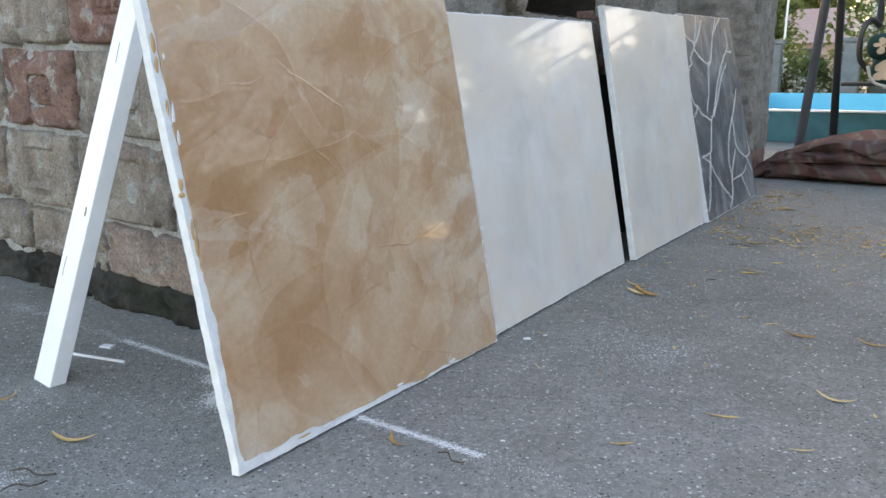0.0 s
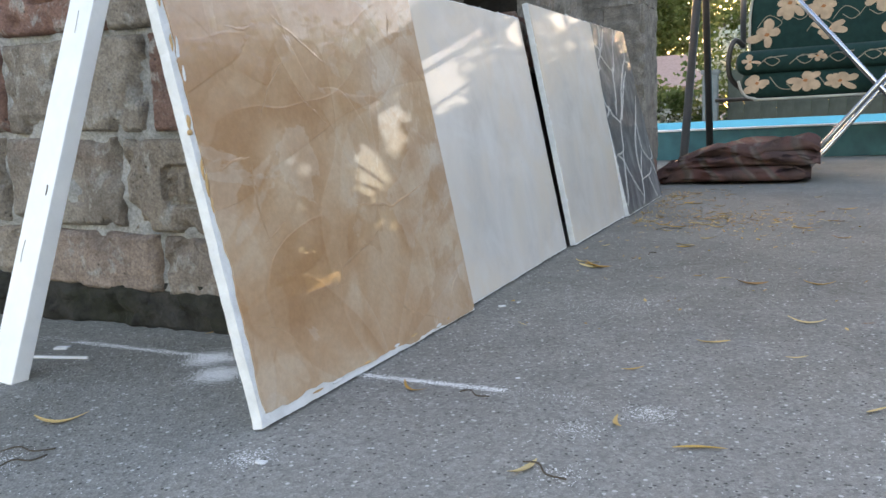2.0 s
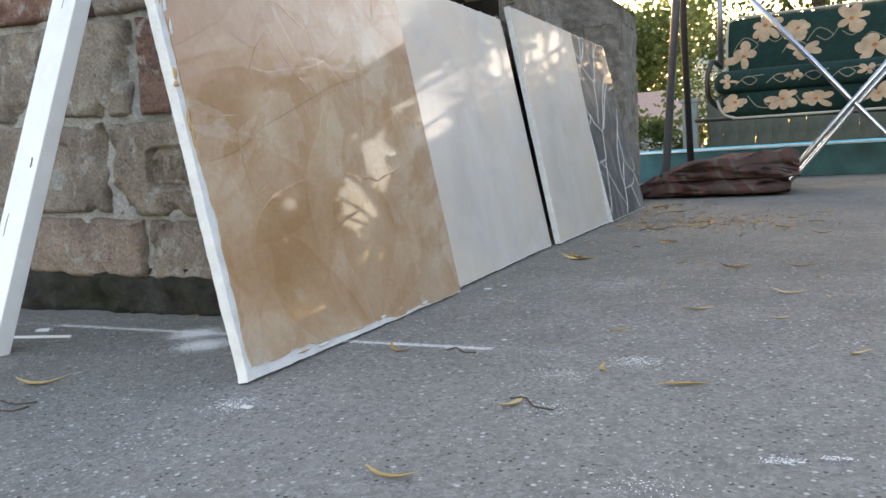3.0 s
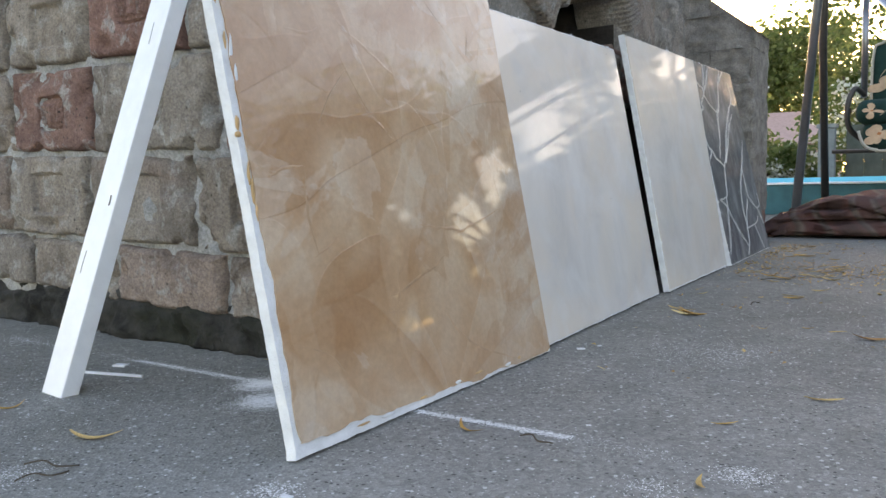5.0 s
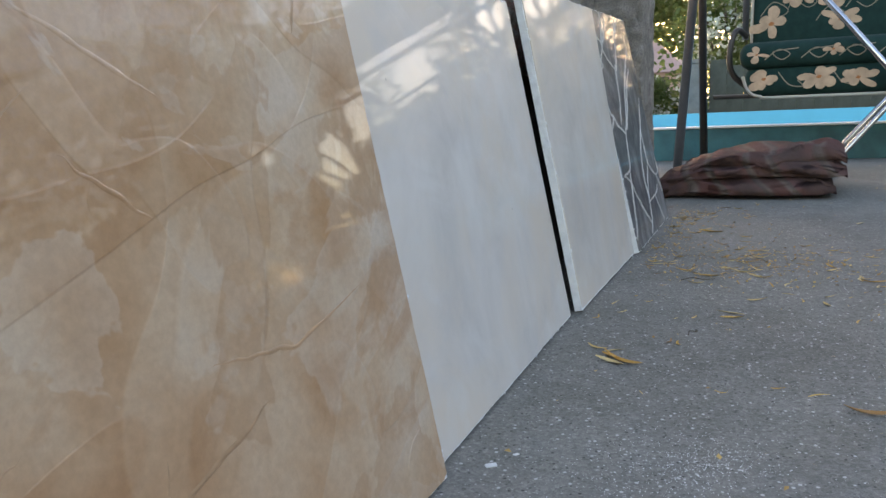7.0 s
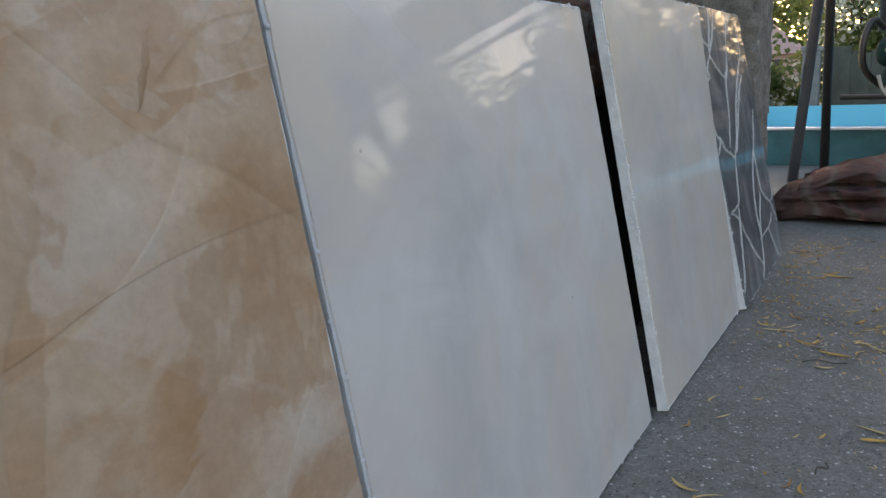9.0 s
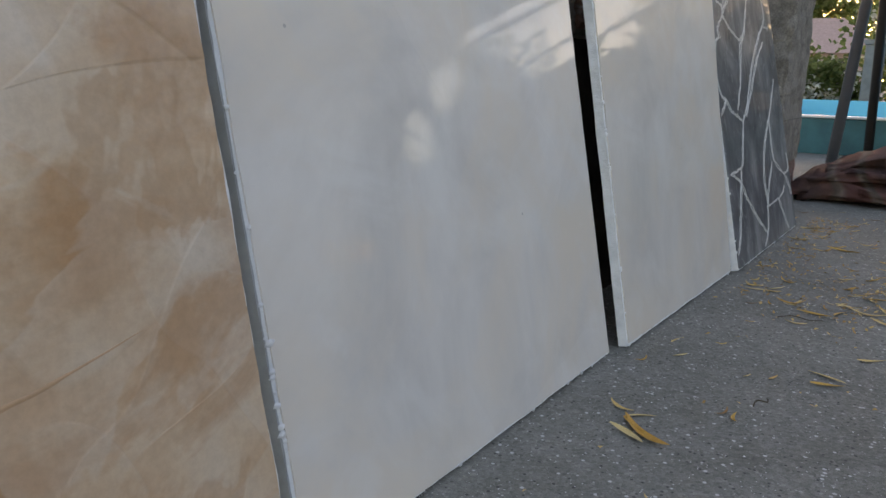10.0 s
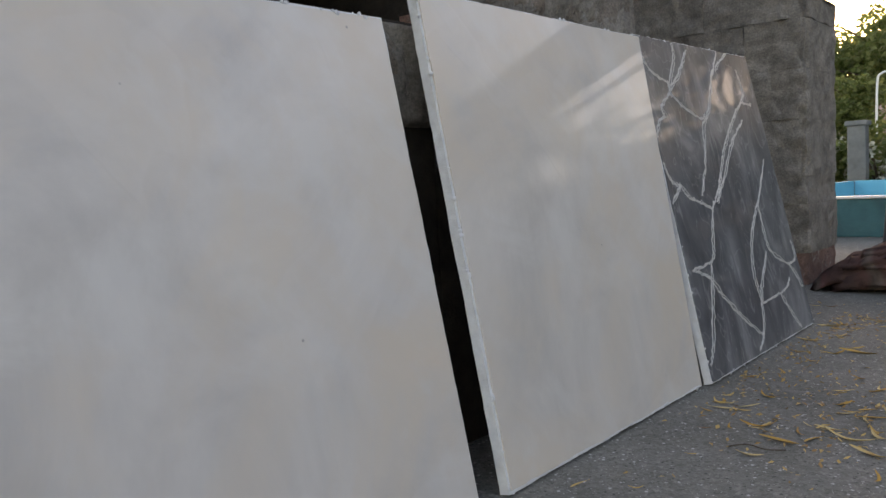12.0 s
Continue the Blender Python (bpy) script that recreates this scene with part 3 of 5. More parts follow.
def board(name, label, corners, finish_mat, inset, seed, thick=0.0125, side=M_GYP):
    """A plasterboard sample: corners bl, br, tr, tl of the front; inset: bare margins left, right, bottom, top of the coat."""
    bl, br, tr, tl = (Vector(c) for c in corners)
    org = (bl + br) / 2
    nrm = (br - bl).cross(tl - bl).normalized()

    def at(u, v, d=0.0):
        return bl * (1 - u) * (1 - v) + br * u * (1 - v) + tr * u * v + tl * (1 - u) * v + nrm * d - org

    th = thing(name, org, label, "plaster board", "plaster sample boards")
    W, H = (br - bl).length, (tl - bl).length
    N = 60
    ring = []
    for s in range(4):
        for i in range(N):
            t = i / N
            j = 0.0022 * noise.noise(Vector((t * 9, s * 5, seed))) + 0.0013 * noise.noise(Vector((t * 40, s * 5, seed)))
            j = max(-0.0022, 0.7 * j) - 0.0006
            u, v = ((t, 0), (1, t), (1 - t, 1), (0, 1 - t))[s]
            if s == 0:
                v -= min(j, 0) / H
            elif s == 1:
                u += j / W
            elif s == 2:
                v += j / H
            else:
                u -= j / W
            ring.append((u, v))
    bm = bmesh.new()
    fr = [bm.verts.new(at(u, v, -0.0008)) for u, v in ring]
    mid = [bm.verts.new(at(u, v, -thick * 0.5) + Vector((0, 0.0012, 0)) * noise.noise(Vector((i * 0.7, 1, seed)))) for i, (u, v) in enumerate(ring)]
    bk = [bm.verts.new(at(u, v, -thick)) for u, v in ring]
    m = len(ring)
    bm.faces.new(fr)
    bm.faces.new(list(reversed(bk)))
    for a, b in ((fr, mid), (mid, bk)):
        for i in range(m):
            bm.faces.new((a[(i + 1) % m], a[i], b[i], b[(i + 1) % m]))
    bmesh.ops.triangulate(bm, faces=[f for f in bm.faces if len(f.verts) > 4])
    part("board", bm, side, th, "white gypsum board with rough cut edges")
    # the coat: a thin skin with its own uneven outline
    L, Rr, B, T = inset
    pts = []
    for s in range(4):
        for i in range(N):
            t = i / N
            j = 0.0042 * noise.noise(Vector((t * 9, s * 9, seed + 3))) + 0.0026 * noise.noise(Vector((t * 33, s * 9, seed + 3)))
            bare = B * (1.25 - 1.25 * t if B > 0.006 else 1.0)
            a0, a1, b0, b1 = L / W, 1 - Rr / W, (bare if s == 0 else B * 0.5) / H, 1 - T / H
            u, v = ((a0 + (a1 - a0) * t, b0), (a1, b0 + (b1 - b0) * t), (a1 - (a1 - a0) * t, b1), (a0, b1 - (b1 - b0) * t))[s]
            g = (B, Rr, T, L)[s]
            j *= 1.0 if g > 0.004 else 0.3
            if s == 0:
                v += j / H
            elif s == 1:
                u += j / W
            elif s == 2:
                v += j / H
            else:
                u += j / W
            pts.append((min(max(u, 0.003), 0.997), min(max(v, 0.003), 0.997)))
    bm = bmesh.new()
    fr = [bm.verts.new(at(u, v, 0.0007)) for u, v in pts]
    bk = [bm.verts.new(at(u, v, -0.0012)) for u, v in pts]
    bm.faces.new(fr)
    for i in range(m):
        bm.faces.new((fr[(i + 1) % m], fr[i], bk[i], bk[(i + 1) % m]))
    bmesh.ops.triangulate(bm, faces=[f for f in bm.faces if len(f.verts) > 4])
    part("coat", bm, finish_mat, th)
    return th, at, nrm


Z0 = 0.003
B1, at1, n1 = board("plaster_board", "tan polished plaster sample board with bare white edges, leaning",
                    [(-0.573, 0.516, 0.0025), (-0.563, 0.993, 0.0025), (-0.655, 0.985, 0.521), (-0.665, 0.506, 0.524)], M_TAN, (0.0085, 0.002, 0.0105, 0.001), 1)
B2, at2, n2 = board("plaster_board", "pale grey polished plaster sample board leaning on a brick wall",
                    [(-0.576, 1.012, Z0), (-0.587, 1.541, Z0), (-0.675, 1.530, 0.484), (-0.663, 1.006, 0.474)], M_PALE, (0.003, 0.002, 0.003, 0.003), 2, side=M_GYP)
B3, at3, n3 = board("plaster_board", "cream white polished plaster sample board leaning on a brick wall",
                    [(-0.577, 1.575, Z0), (-0.577, 2.052, Z0), (-0.665, 2.058, 0.521), (-0.670, 1.573, 0.518)], M_PALE2, (0.004, 0.003, 0.004, 0.002), 3)
B4, at4, n4 = board("plaster_board", "dark grey marbled plaster sample board with pale veins",
                    [(-0.568, 2.066, Z0), (-0.574, 2.596, Z0), (-0.695, 2.580, 0.542), (-0.683, 2.072, 0.530)], M_GREY, (0.003, 0.002, 0.003, 0.002), 4)

# a grey strip paints the shade on one cut edge of the second board
bm = bmesh.new()
cols = []
for i in range(61):
    v = 0.004 + 0.992 * i / 60
    du = 0.0016 + 0.0012 * noise.noise(Vector((i * 0.45, 3.0, 1.0)))
    cols.append([bm.verts.new(at2(-du, v, d)) for d in (-0.0012, -0.0118)] + [bm.verts.new(at2(0.006, v, d)) for d in (-0.0118, -0.0012)])
for a, b in zip(cols, cols[1:]):
    for q in range(4):
        bm.faces.new((a[q], a[(q + 1) % 4], b[(q + 1) % 4], b[q]))
bm.faces.new(list(reversed(cols[0])))
bm.faces.new(cols[-1])
bmesh.ops.recalc_face_normals(bm, faces=bm.faces)
part("shaded_edge", bm, M_EDGE_SCUFF, B2, "grey strip that paints the shade on the cut edge")

# ---- white slat propped against the brick wall ----
slat = thing("wooden_slat", (-0.975, 0.545, 0.0), "white painted wooden slat propped against a brick wall", "slat")
bm = bmesh.new()
axis = Vector((0.165, 0.27, 1.0)).normalized()
wide = Vector((1, -0.1, 0))
wide = (wide - axis * wide.dot(axis)).normalized()
deep = axis.cross(wide)
box(bm, (-0.026, -0.010, 0.0), (0.022, 0.010, 0.92), 0.0015)
mrot = Matrix((wide, deep, axis)).transposed().to_4x4()
bmesh.ops.transform(bm, matrix=mrot, verts=bm.verts)
for v in bm.verts:
    if v.co.z < 0.03:
        v.co -= axis * (v.co.z / axis.z)
part("slat", bm, M_WHITE, slat)
for k, (a, b, w) in enumerate(((0.225, 0.010, 0.0022), (0.42, -0.002, 0.0012), (0.60, 0.006, 0.0010), (0.14, -0.012, 0.0012))):
    bm = bmesh.new()
    pts = [mrot @ Vector((b + 0.0007 * math.sin(i * 1.3 + k), -0.0104, a + i * (0.004 if k == 0 else 0.009))) for i in range(4)]
    tube(bm, pts, w * 0.35, 6)
    part("scuff", bm, M_BARK if k == 0 else M_EDGE_SCUFF, slat, "dark scuff in the paint")

# ---- garden swing ----
swing = thing("garden_swing", (0, 4.2, 0), "garden swing with a grey tube frame and flowered green cushions", "garden swing")


def rel(p):
    return Vector(p) - Vector((0, 4.2, 0))


def rod(name, pts, r, material, parent=swing, seg=12, label=""):
    bm = bmesh.new()
    tube(bm, [rel(p) for p in pts], r, seg)
    return part(name, bm, material, parent, label, smooth=True)


rod("front_leg", [(-0.715, 3.98, 0), (-0.612, 4.0, 1.29), (-0.60, 4.0, 1.6)], 0.020, M_STEEL)
rod("rear_leg", [(-0.645, 4.50, 0), (-0.648, 4.3, 0.84), (-0.61, 4.05, 1.6)], 0.019, M_DARKSTEEL)
rod("brace", [(-0.434, 3.70, 1.003), (0.095, 3.70, 0.363), (0.254, 3.70, 0.177), (0.40, 3.70, 0.0)], 0.012, M_CHROME)
rod("brace", [(-0.183, 3.675, 0.0), (-0.112, 3.675, 0.084), (0.095, 3.675, 0.333), (0.60, 3.675, 0.93)], 0.011, M_CHROME)
rod("brace", [(-0.150, 3.69, 0.0), (-0.085, 3.72, 0.075), (0.118, 3.72, 0.325), (0.62, 3.72, 0.92)], 0.010, M_CHROME)
rod("canopy_rail", [(-0.60, 3.95, 1.10), (1.3, 3.95, 1.02)], 0.014, M_STEEL)
rod("canopy_rail", [(-0.42, 4.4, 1.075), (0.35, 4.4, 0.984), (1.3, 4.4, 0.87)], 0.011, M_STEEL)
rod("hanger", [(-0.445, 4.05, 1.08), (-0.445, 4.05, 0.56)], 0.014, M_STEEL)
rod("seat_rail", [(-0.57, 4.05, 0.322), (0.6, 4.0, 0.31), (1.3, 4.0, 0.31)], 0.010, M_DARKSTEEL)
rod("armrest", smooth_path([(-0.42, 3.98, 0.35), (-0.49, 3.95, 0.42), (-0.50, 3.95, 0.52), (-0.475, 3.97, 0.595), (-0.44, 4.02, 0.57)]), 0.012, M_DARKSTEEL)

# ---- pool ----
PX0, PX1, PY0, PY1, PZ = -1.7, 5.0, 4.62, 7.8, 0.175
pool = thing("pool", (1.0, PY0, 0), "low garden pool with teal outer wall and blue inside", "pool", kind="structure")


def prel(lo, hi, bv=0.0):
    bm = bmesh.new()
    o = Vector((1.0, PY0, 0))
    box(bm, Vector(lo) - o, Vector(hi) - o, bv)
    return bm


part("outer_wall", prel((PX0, PY0, 0), (PX1, PY0 + 0.06, PZ - 0.012), 0.004), M_TEAL, pool, "chipped teal painted wall")
part("rim", prel((PX0, PY0 - 0.012, PZ - 0.011), (PX1, PY0 + 0.07, PZ), 0.004), M_RIM, pool, "white painted rim")
part("inner_wall", prel((PX0, PY1, 0.002), (PX1, PY1 + 0.06, PZ + 0.0), 0.004), M_POOLIN, pool, "sky blue painted wall")
part("inner_floor", prel((PX0, PY0 + 0.072, 0.002), (PX1, PY1 - 0.002, 0.014)), M_POOLIN, pool, "sky blue painted floor")
part("side_wall", prel((PX0 - 0.06, PY0, 0.0), (PX0 - 0.002, PY1, PZ), 0.004), M_POOLIN, pool)

# ---- rug ----
rug = thing("folded_rug", (-0.38, 3.3, 0), "crumpled folded plaid rug of dull red and brown wool", "rug")
RX, RY = -0.38, 3.3


def fold(name, xs, y0, y1, z0, tops, seed, mat=M_RUG, sag=0.012, label=""):
    """One crumpled fold of cloth: along x its top follows tops; the cross-section is a flattened loop."""
    bm = bmesh.new()
    NS, NC = 64, 40
    rings = []
    for i in range(NS + 1):
        t = i / NS
        x = xs[0] + (xs[1] - xs[0]) * t
        f = t * (len(tops) - 1)
        k = min(int(f), len(tops) - 2)
        g = f - k
        g = g * g * (3 - 2 * g)
        top = tops[k] * (1 - g) + tops[k + 1] * g
        hz = (top - z0) / 2
        end = max(0.06, min(1.0, math.sin(math.pi * min(max(t, 0.0), 1.0)) * 3.2)) ** 0.6
        ring = []
        for j in range(NC):
            a = 2 * math.pi * j / NC
            ca, sa = math.cos(a), math.sin(a)
            ex = 0.55
            py = math.copysign(abs(ca) ** ex, ca)
            pz = math.copysign(abs(sa) ** ex, sa)
            p = Vector((x * 5, py * 1.2 + seed, pz * 1.5))
            w = noise.noise(p * 1.4) * 0.045 + noise.noise(Vector((x * 5 + pz * 3, seed * 3, py * 5)) * 2.2) * 0.026
            ridge = abs(noise.noise(Vector((x * 3.2 + py * 3.5, pz * 3.0, seed + 9)))) * 0.05
            yy = (y0 + y1) / 2 + (y1 - y0) / 2 * py * (0.82 + 0.18 * end) + (w if pz > -0.7 else w * 0.3)
            zz = z0 + hz + hz * pz * end + (w * 0.55 - ridge * 0.6 if pz > -0.3 else 0) - (1 - end) * hz * 0.3
            ring.append(bm.verts.new((x - RX, yy - RY, max(zz, 0.001))))
        rings.append(ring)
    for a, b in zip(rings, rings[1:]):
        for j in range(NC):
            bm.faces.new((a[j], b[j], b[(j + 1) % NC], a[(j + 1) % NC]))
    bm.faces.new(rings[0])
    bm.faces.new(list(reversed(rings[-1])))
    bmesh.ops.recalc_face_normals(bm, faces=bm.faces)
    return part(name, bm, mat, rug, label, smooth=True)


fold("bottom_fold", (-0.66, -0.13), 3.02, 3.52, 0.0, [0.05, 0.075, 0.07, 0.075, 0.065], 1)
fold("middle_fold", (-0.63, -0.10), 3.04, 3.55, 0.055, [0.085, 0.115, 0.12, 0.13, 0.11], 2)
fold("top_fold", (-0.60, -0.10), 3.07, 3.58, 0.095, [0.10, 0.135, 0.145, 0.165, 0.175], 3)
fold("loose_corner", (-0.71, -0.50), 3.05, 3.40, 0.005, [0.03, 0.085, 0.10, 0.06], 5)

# ---- swing cushions, hanging cloth and print ----


def cushion(name, lo, hi, bevel, seed, label=""):
    bm = bmesh.new()
    a, b = rel(lo), rel(hi)
    box(bm, a, b, 0.0)
    es = list(bm.edges)
    bmesh.ops.bevel(bm, geom=es, offset=bevel, segments=4, affect="EDGES", profile=0.5)
    return part(name, bm, M_FABRIC, swing, label, smooth=True)


back = cushion("backrest_cushion", (-0.425, 4.16, 0.50), (1.3, 4.27, 0.815), 0.04, 1, "dark green flowered backrest cushion")
roll = cushion("seat_cushion", (-0.455, 3.75, 0.425), (1.3, 4.15, 0.53), 0.045, 2, "dark green flowered seat cushion")
skirt = cushion("seat_front", (-0.435, 3.77, 0.315), (1.3, 4.05, 0.44), 0.05, 3, "dark green flowered seat front")
bm = bmesh.new()
tube(bm, [rel(p) for p in smooth_path([(-0.44, 3.765, 0.40), (-0.42, 3.765, 0.345), (-0.37, 3.765, 0.318), (-0.2, 3.765, 0.312), (1.3, 3.765, 0.312)], 6)], 0.006, 8)
part("piping", bm, M_PIPING, skirt, "pale piping", smooth=True)
bm = bmesh.new()
tube(bm, [rel(p) for p in smooth_path([(-0.425, 4.17, 0.55), (-0.42, 4.17, 0.76), (-0.385, 4.17, 0.812), (-0.2, 4.17, 0.82), (1.3, 4.17, 0.82)], 6)], 0.006, 8)
part("piping", bm, M_PIPING, back, "pale piping", smooth=True)
# canopy valance
bm = bmesh.new()
cols = []
for i in range(91):
    x = -0.62 + i * 0.0215
    dy = 0.012 * math.sin(x * 23) + 0.006 * math.sin(x * 51)
    cols.append([bm.verts.new(rel((x, 3.94 + dy * (1 - q), 1.125 - 0.035 * x + 0.30 * q))) for q in (0, 0.25, 0.5, 0.75, 1.0)])
for a, b in zip(cols, cols[1:]):
    for q in range(4):
        bm.faces.new((a[q], b[q], b[q + 1], a[q + 1]))
valance = part("canopy_valance", bm, M_FABRIC, swing, "dark green flowered canopy edge", smooth=True)
sol = valance.modifiers.new("thick", "SOLIDIFY")
sol.thickness = 0.003


def flower(parent, x, y, z, size, seed, petals=5):
    """A printed bloom: petals in one mesh, its centre in another."""
    rr = random.Random(seed)
    bm = bmesh.new()
    a0 = rr.uniform(0, 6.28)
    for k in range(petals):
        a = a0 + k * 1.75 * math.pi / petals + rr.uniform(-0.3, 0.3)
        L = size * rr.uniform(0.65, 1.25)
        W = size * rr.uniform(0.24, 0.46)
        ring = []
        for q in range(14):
            b = 2 * math.pi * q / 14
            r, s = 0.5 * L * (1 - math.cos(b)) * 1.0, W * math.sin(b) * (0.55 + 0.45 * (1 - math.cos(b)) / 2) * (1 + 0.12 * math.sin(3 * b + k))
            px, pz = r * math.cos(a) - s * math.sin(a), r * math.sin(a) + s * math.cos(a)
            ring.append(bm.verts.new(rel((x + px, y - 0.0006 * k * min(1.0, r / (0.3 * L)), z + pz * 0.8))))
        bm.faces.new(ring)
    bmesh.ops.remove_doubles(bm, verts=bm.verts, dist=0.0001)
    part("bloom", bm, M_PETAL, parent, "peach printed bloom")
    bm = bmesh.new()
    bm.faces.new([bm.verts.new(rel((x + size * 0.13 * math.cos(q * 0.524) * (1 + 0.3 * math.sin(q * 2.1)), y - 0.003, z + size * 0.1 * math.sin(q * 0.524)))) for q in range(12)])
    part("bloom_centre", bm, M_CORE, parent, "rust printed centre")


def scroll(parent, pts, y, w=0.004):
    bm = bmesh.new()
    path = smooth_path([(p[0], y, p[1]) for p in pts], 7)
    last = None
    for i, p in enumerate(path):
        d = path[min(i + 1, len(path) - 1)] - path[max(i - 1, 0)]
        nrm = Vector((-d.z, 0, d.x)).normalized() * w / 2
        pair = (bm.verts.new(rel(p + nrm)), bm.verts.new(rel(p - nrm)))
        if last:
            bm.faces.new((last[0], last[1], pair[1], pair[0]))
        last = pair
    part("scroll", bm, M_SCROLL, parent, "sage printed scroll")


BK = 4.157
for i, (x, z, s, p) in enumerate([(-0.245, 0.765, 0.085, 6), (-0.10, 0.735, 0.075, 7), (0.13, 0.752, 0.085, 6), (-0.345, 0.625, 0.085, 5), (-0.075, 0.625, 0.075, 5), (0.225, 0.62, 0.10, 6), (0.42, 0.72, 0.09, 6), (0.60, 0.63, 0.09, 5)]):
    flower(back, x, BK, z, s, 40 + i, p)
for i, (x, z, s, p) in enumerate([(-0.362, 0.385, 0.062, 6), (-0.165, 0.385, 0.068, 6), (-0.03, 0.375, 0.062, 7), (0.21, 0.378, 0.066, 6), (0.42, 0.38, 0.065, 6)]):
    flower(skirt, x, 3.767, z, s, 60 + i, p)
for i, (x, z) in enumerate([(-0.39, 0.48), (-0.12, 0.485), (0.17, 0.48)]):
    flower(roll, x, 3.747, z, 0.038, 80 + i, 4)
for i, x in enumerate([-0.5, -0.2, 0.1, 0.35]):
    flower(valance, x, 3.918, 1.22 - 0.03 * x, 0.09, 90 + i, 6)
for k in range(9):
    x, z = -0.33 + 0.11 * k, 0.69 + 0.035 * math.sin(k * 2.2)
    scroll(back, [(x - 0.06, z - 0.03), (x - 0.01, z + 0.025), (x + 0.05, z - 0.01), (x + 0.02, z - 0.035), (x - 0.02, z - 0.01)], BK + 0.001)
for k in range(7):
    x, z = -0.30 + 0.13 * k, 0.477
    scroll(roll, [(x - 0.06, z - 0.018), (x - 0.01, z + 0.018), (x + 0.03, z), (x, z - 0.02), (x - 0.03, z + 0.01), (x + 0.06, z + 0.02)], 3.748)
for k in range(5):
    x = -0.27 + 0.19 * k
    scroll(skirt, [(x - 0.04, 0.41), (x, 0.36), (x + 0.05, 0.352), (x + 0.03, 0.375)], 3.768)

# ---- marks on the boards ----
VEINS = [
    [(0.275, 0.994), (0.259, 0.944), (0.178, 0.855), (0.179, 0.82)], [(0.03, 0.929), (0.071, 0.887), (0.162, 0.865), (0.174, 0.837)], [(0.39, 0.981), (0.302, 0.917), (0.215, 0.863), (0.174, 0.837)],
    [(0.171, 0.831), (0.082, 0.787), (0.093, 0.759), (0.043, 0.746), (0.006, 0.696)], [(0.182, 0.826), (0.259, 0.788), (0.375, 0.756), (0.414, 0.77)], [(0.676, 0.994), (0.552, 0.892), (0.454, 0.784), (0.376, 0.731), (0.333, 0.633), (0.235, 0.517)],
    [(0.771, 0.994), (0.659, 0.953), (0.616, 0.923)], [(0.837, 0.94), (0.844, 0.848), (0.713, 0.78), (0.569, 0.696), (0.47, 0.619), (0.384, 0.535), (0.29, 0.473)], [(0.915, 0.815), (0.776, 0.816)],
]
VEINS += [
    [(0.773, 0.754), (0.614, 0.684), (0.455, 0.569), (0.34, 0.488)], [(0.006, 0.625), (0.032, 0.57), (0.087, 0.552), (0.135, 0.516), (0.222, 0.494), (0.29, 0.473)], [(0.29, 0.473), (0.227, 0.378), (0.189, 0.325), (0.032, 0.31)],
    [(0.035, 0.315), (0.139, 0.28), (0.236, 0.193), (0.349, 0.117), (0.465, 0.055)], [(0.183, 0.314), (0.145, 0.252), (0.067, 0.111), (0.015, 0.047)], [(0.902, 0.614), (0.754, 0.493), (0.643, 0.419), (0.557, 0.348), (0.502, 0.241), (0.515, 0.152), (0.465, 0.055), (0.4, 0.013)],
    [(0.716, 0.468), (0.701, 0.362), (0.718, 0.301), (0.884, 0.235), (0.968, 0.254), (0.966, 0.311)], [(0.676, 0.298), (0.547, 0.197), (0.514, 0.139)], [(0.517, 0.145), (0.627, 0.148), (0.781, 0.159), (0.845, 0.185)],
    [(0.714, 0.155), (0.78, 0.072), (0.847, 0.013)], [(0.884, 0.235), (0.973, 0.14)], [(0.006, 0.506), (0.09, 0.557)],
]
for vi, line in enumerate(VEINS):
    bm = bmesh.new()
    path = smooth_path([(u, v, 0) for u, v in line], 9)
    for strand in range(2):
        last = None
        for i, p in enumerate(path):
            jx = 0.011 * noise.noise(Vector((i * 0.75, vi * 3.3, strand * 4))) + 0.016 * strand * math.sin(math.pi * i / len(path))
            jz = 0.009 * noise.noise(Vector((i * 0.75, vi * 3.3 + 50, strand * 4)))
            u, v = min(max(p.x + jx, 0.006), 0.994), min(max(p.y + jz, 0.006), 0.994)
            d = path[min(i + 1, len(path) - 1)] - path[max(i - 1, 0)]
            nn = Vector((-d.y, d.x, 0)).normalized()
            w = (0.0060 if strand == 0 else 0.0026) * (0.55 + 0.9 * abs(noise.noise(Vector((i * 0.5, vi, strand + 7)))))
            h = 0.0011 + 0.0002 * strand
            tri = (bm.verts.new(at4(u + nn.x * w, v + nn.y * w, h - 0.0005)), bm.verts.new(at4(u, v, h + 0.0005)), bm.verts.new(at4(u - nn.x * w, v - nn.y * w, h - 0.0005)))
            if last:
                bm.faces.new((last[0], last[1], tri[1], tri[0]))
                bm.faces.new((last[1], last[2], tri[2], tri[1]))
            last = tri
    part("vein", bm, M_VEIN, B4, "pale raised vein", smooth=True)
RIDGES = [
    [(0.483, 0.356), (0.57, 0.346), (0.673, 0.338), (0.854, 0.377)], [(0.381, 0.286), (0.361, 0.214), (0.328, 0.147)], [(0.348, 0.606), (0.4, 0.567), (0.458, 0.526)],
    [(0.149, 0.468), (0.137, 0.393), (0.148, 0.324)], [(0.52, 0.175), (0.611, 0.087), (0.8, 0.02)], [(0.161, 0.725), (0.218, 0.722), (0.261, 0.738)],
    [(0.854, 0.819), (0.82, 0.749)], [(0.575, 0.286), (0.435, 0.248), (0.331, 0.222)], [(0.295, 0.777), (0.412, 0.71), (0.512, 0.659)], [(0.062, 0.459), (0.094, 0.475), (0.152, 0.478)],
]
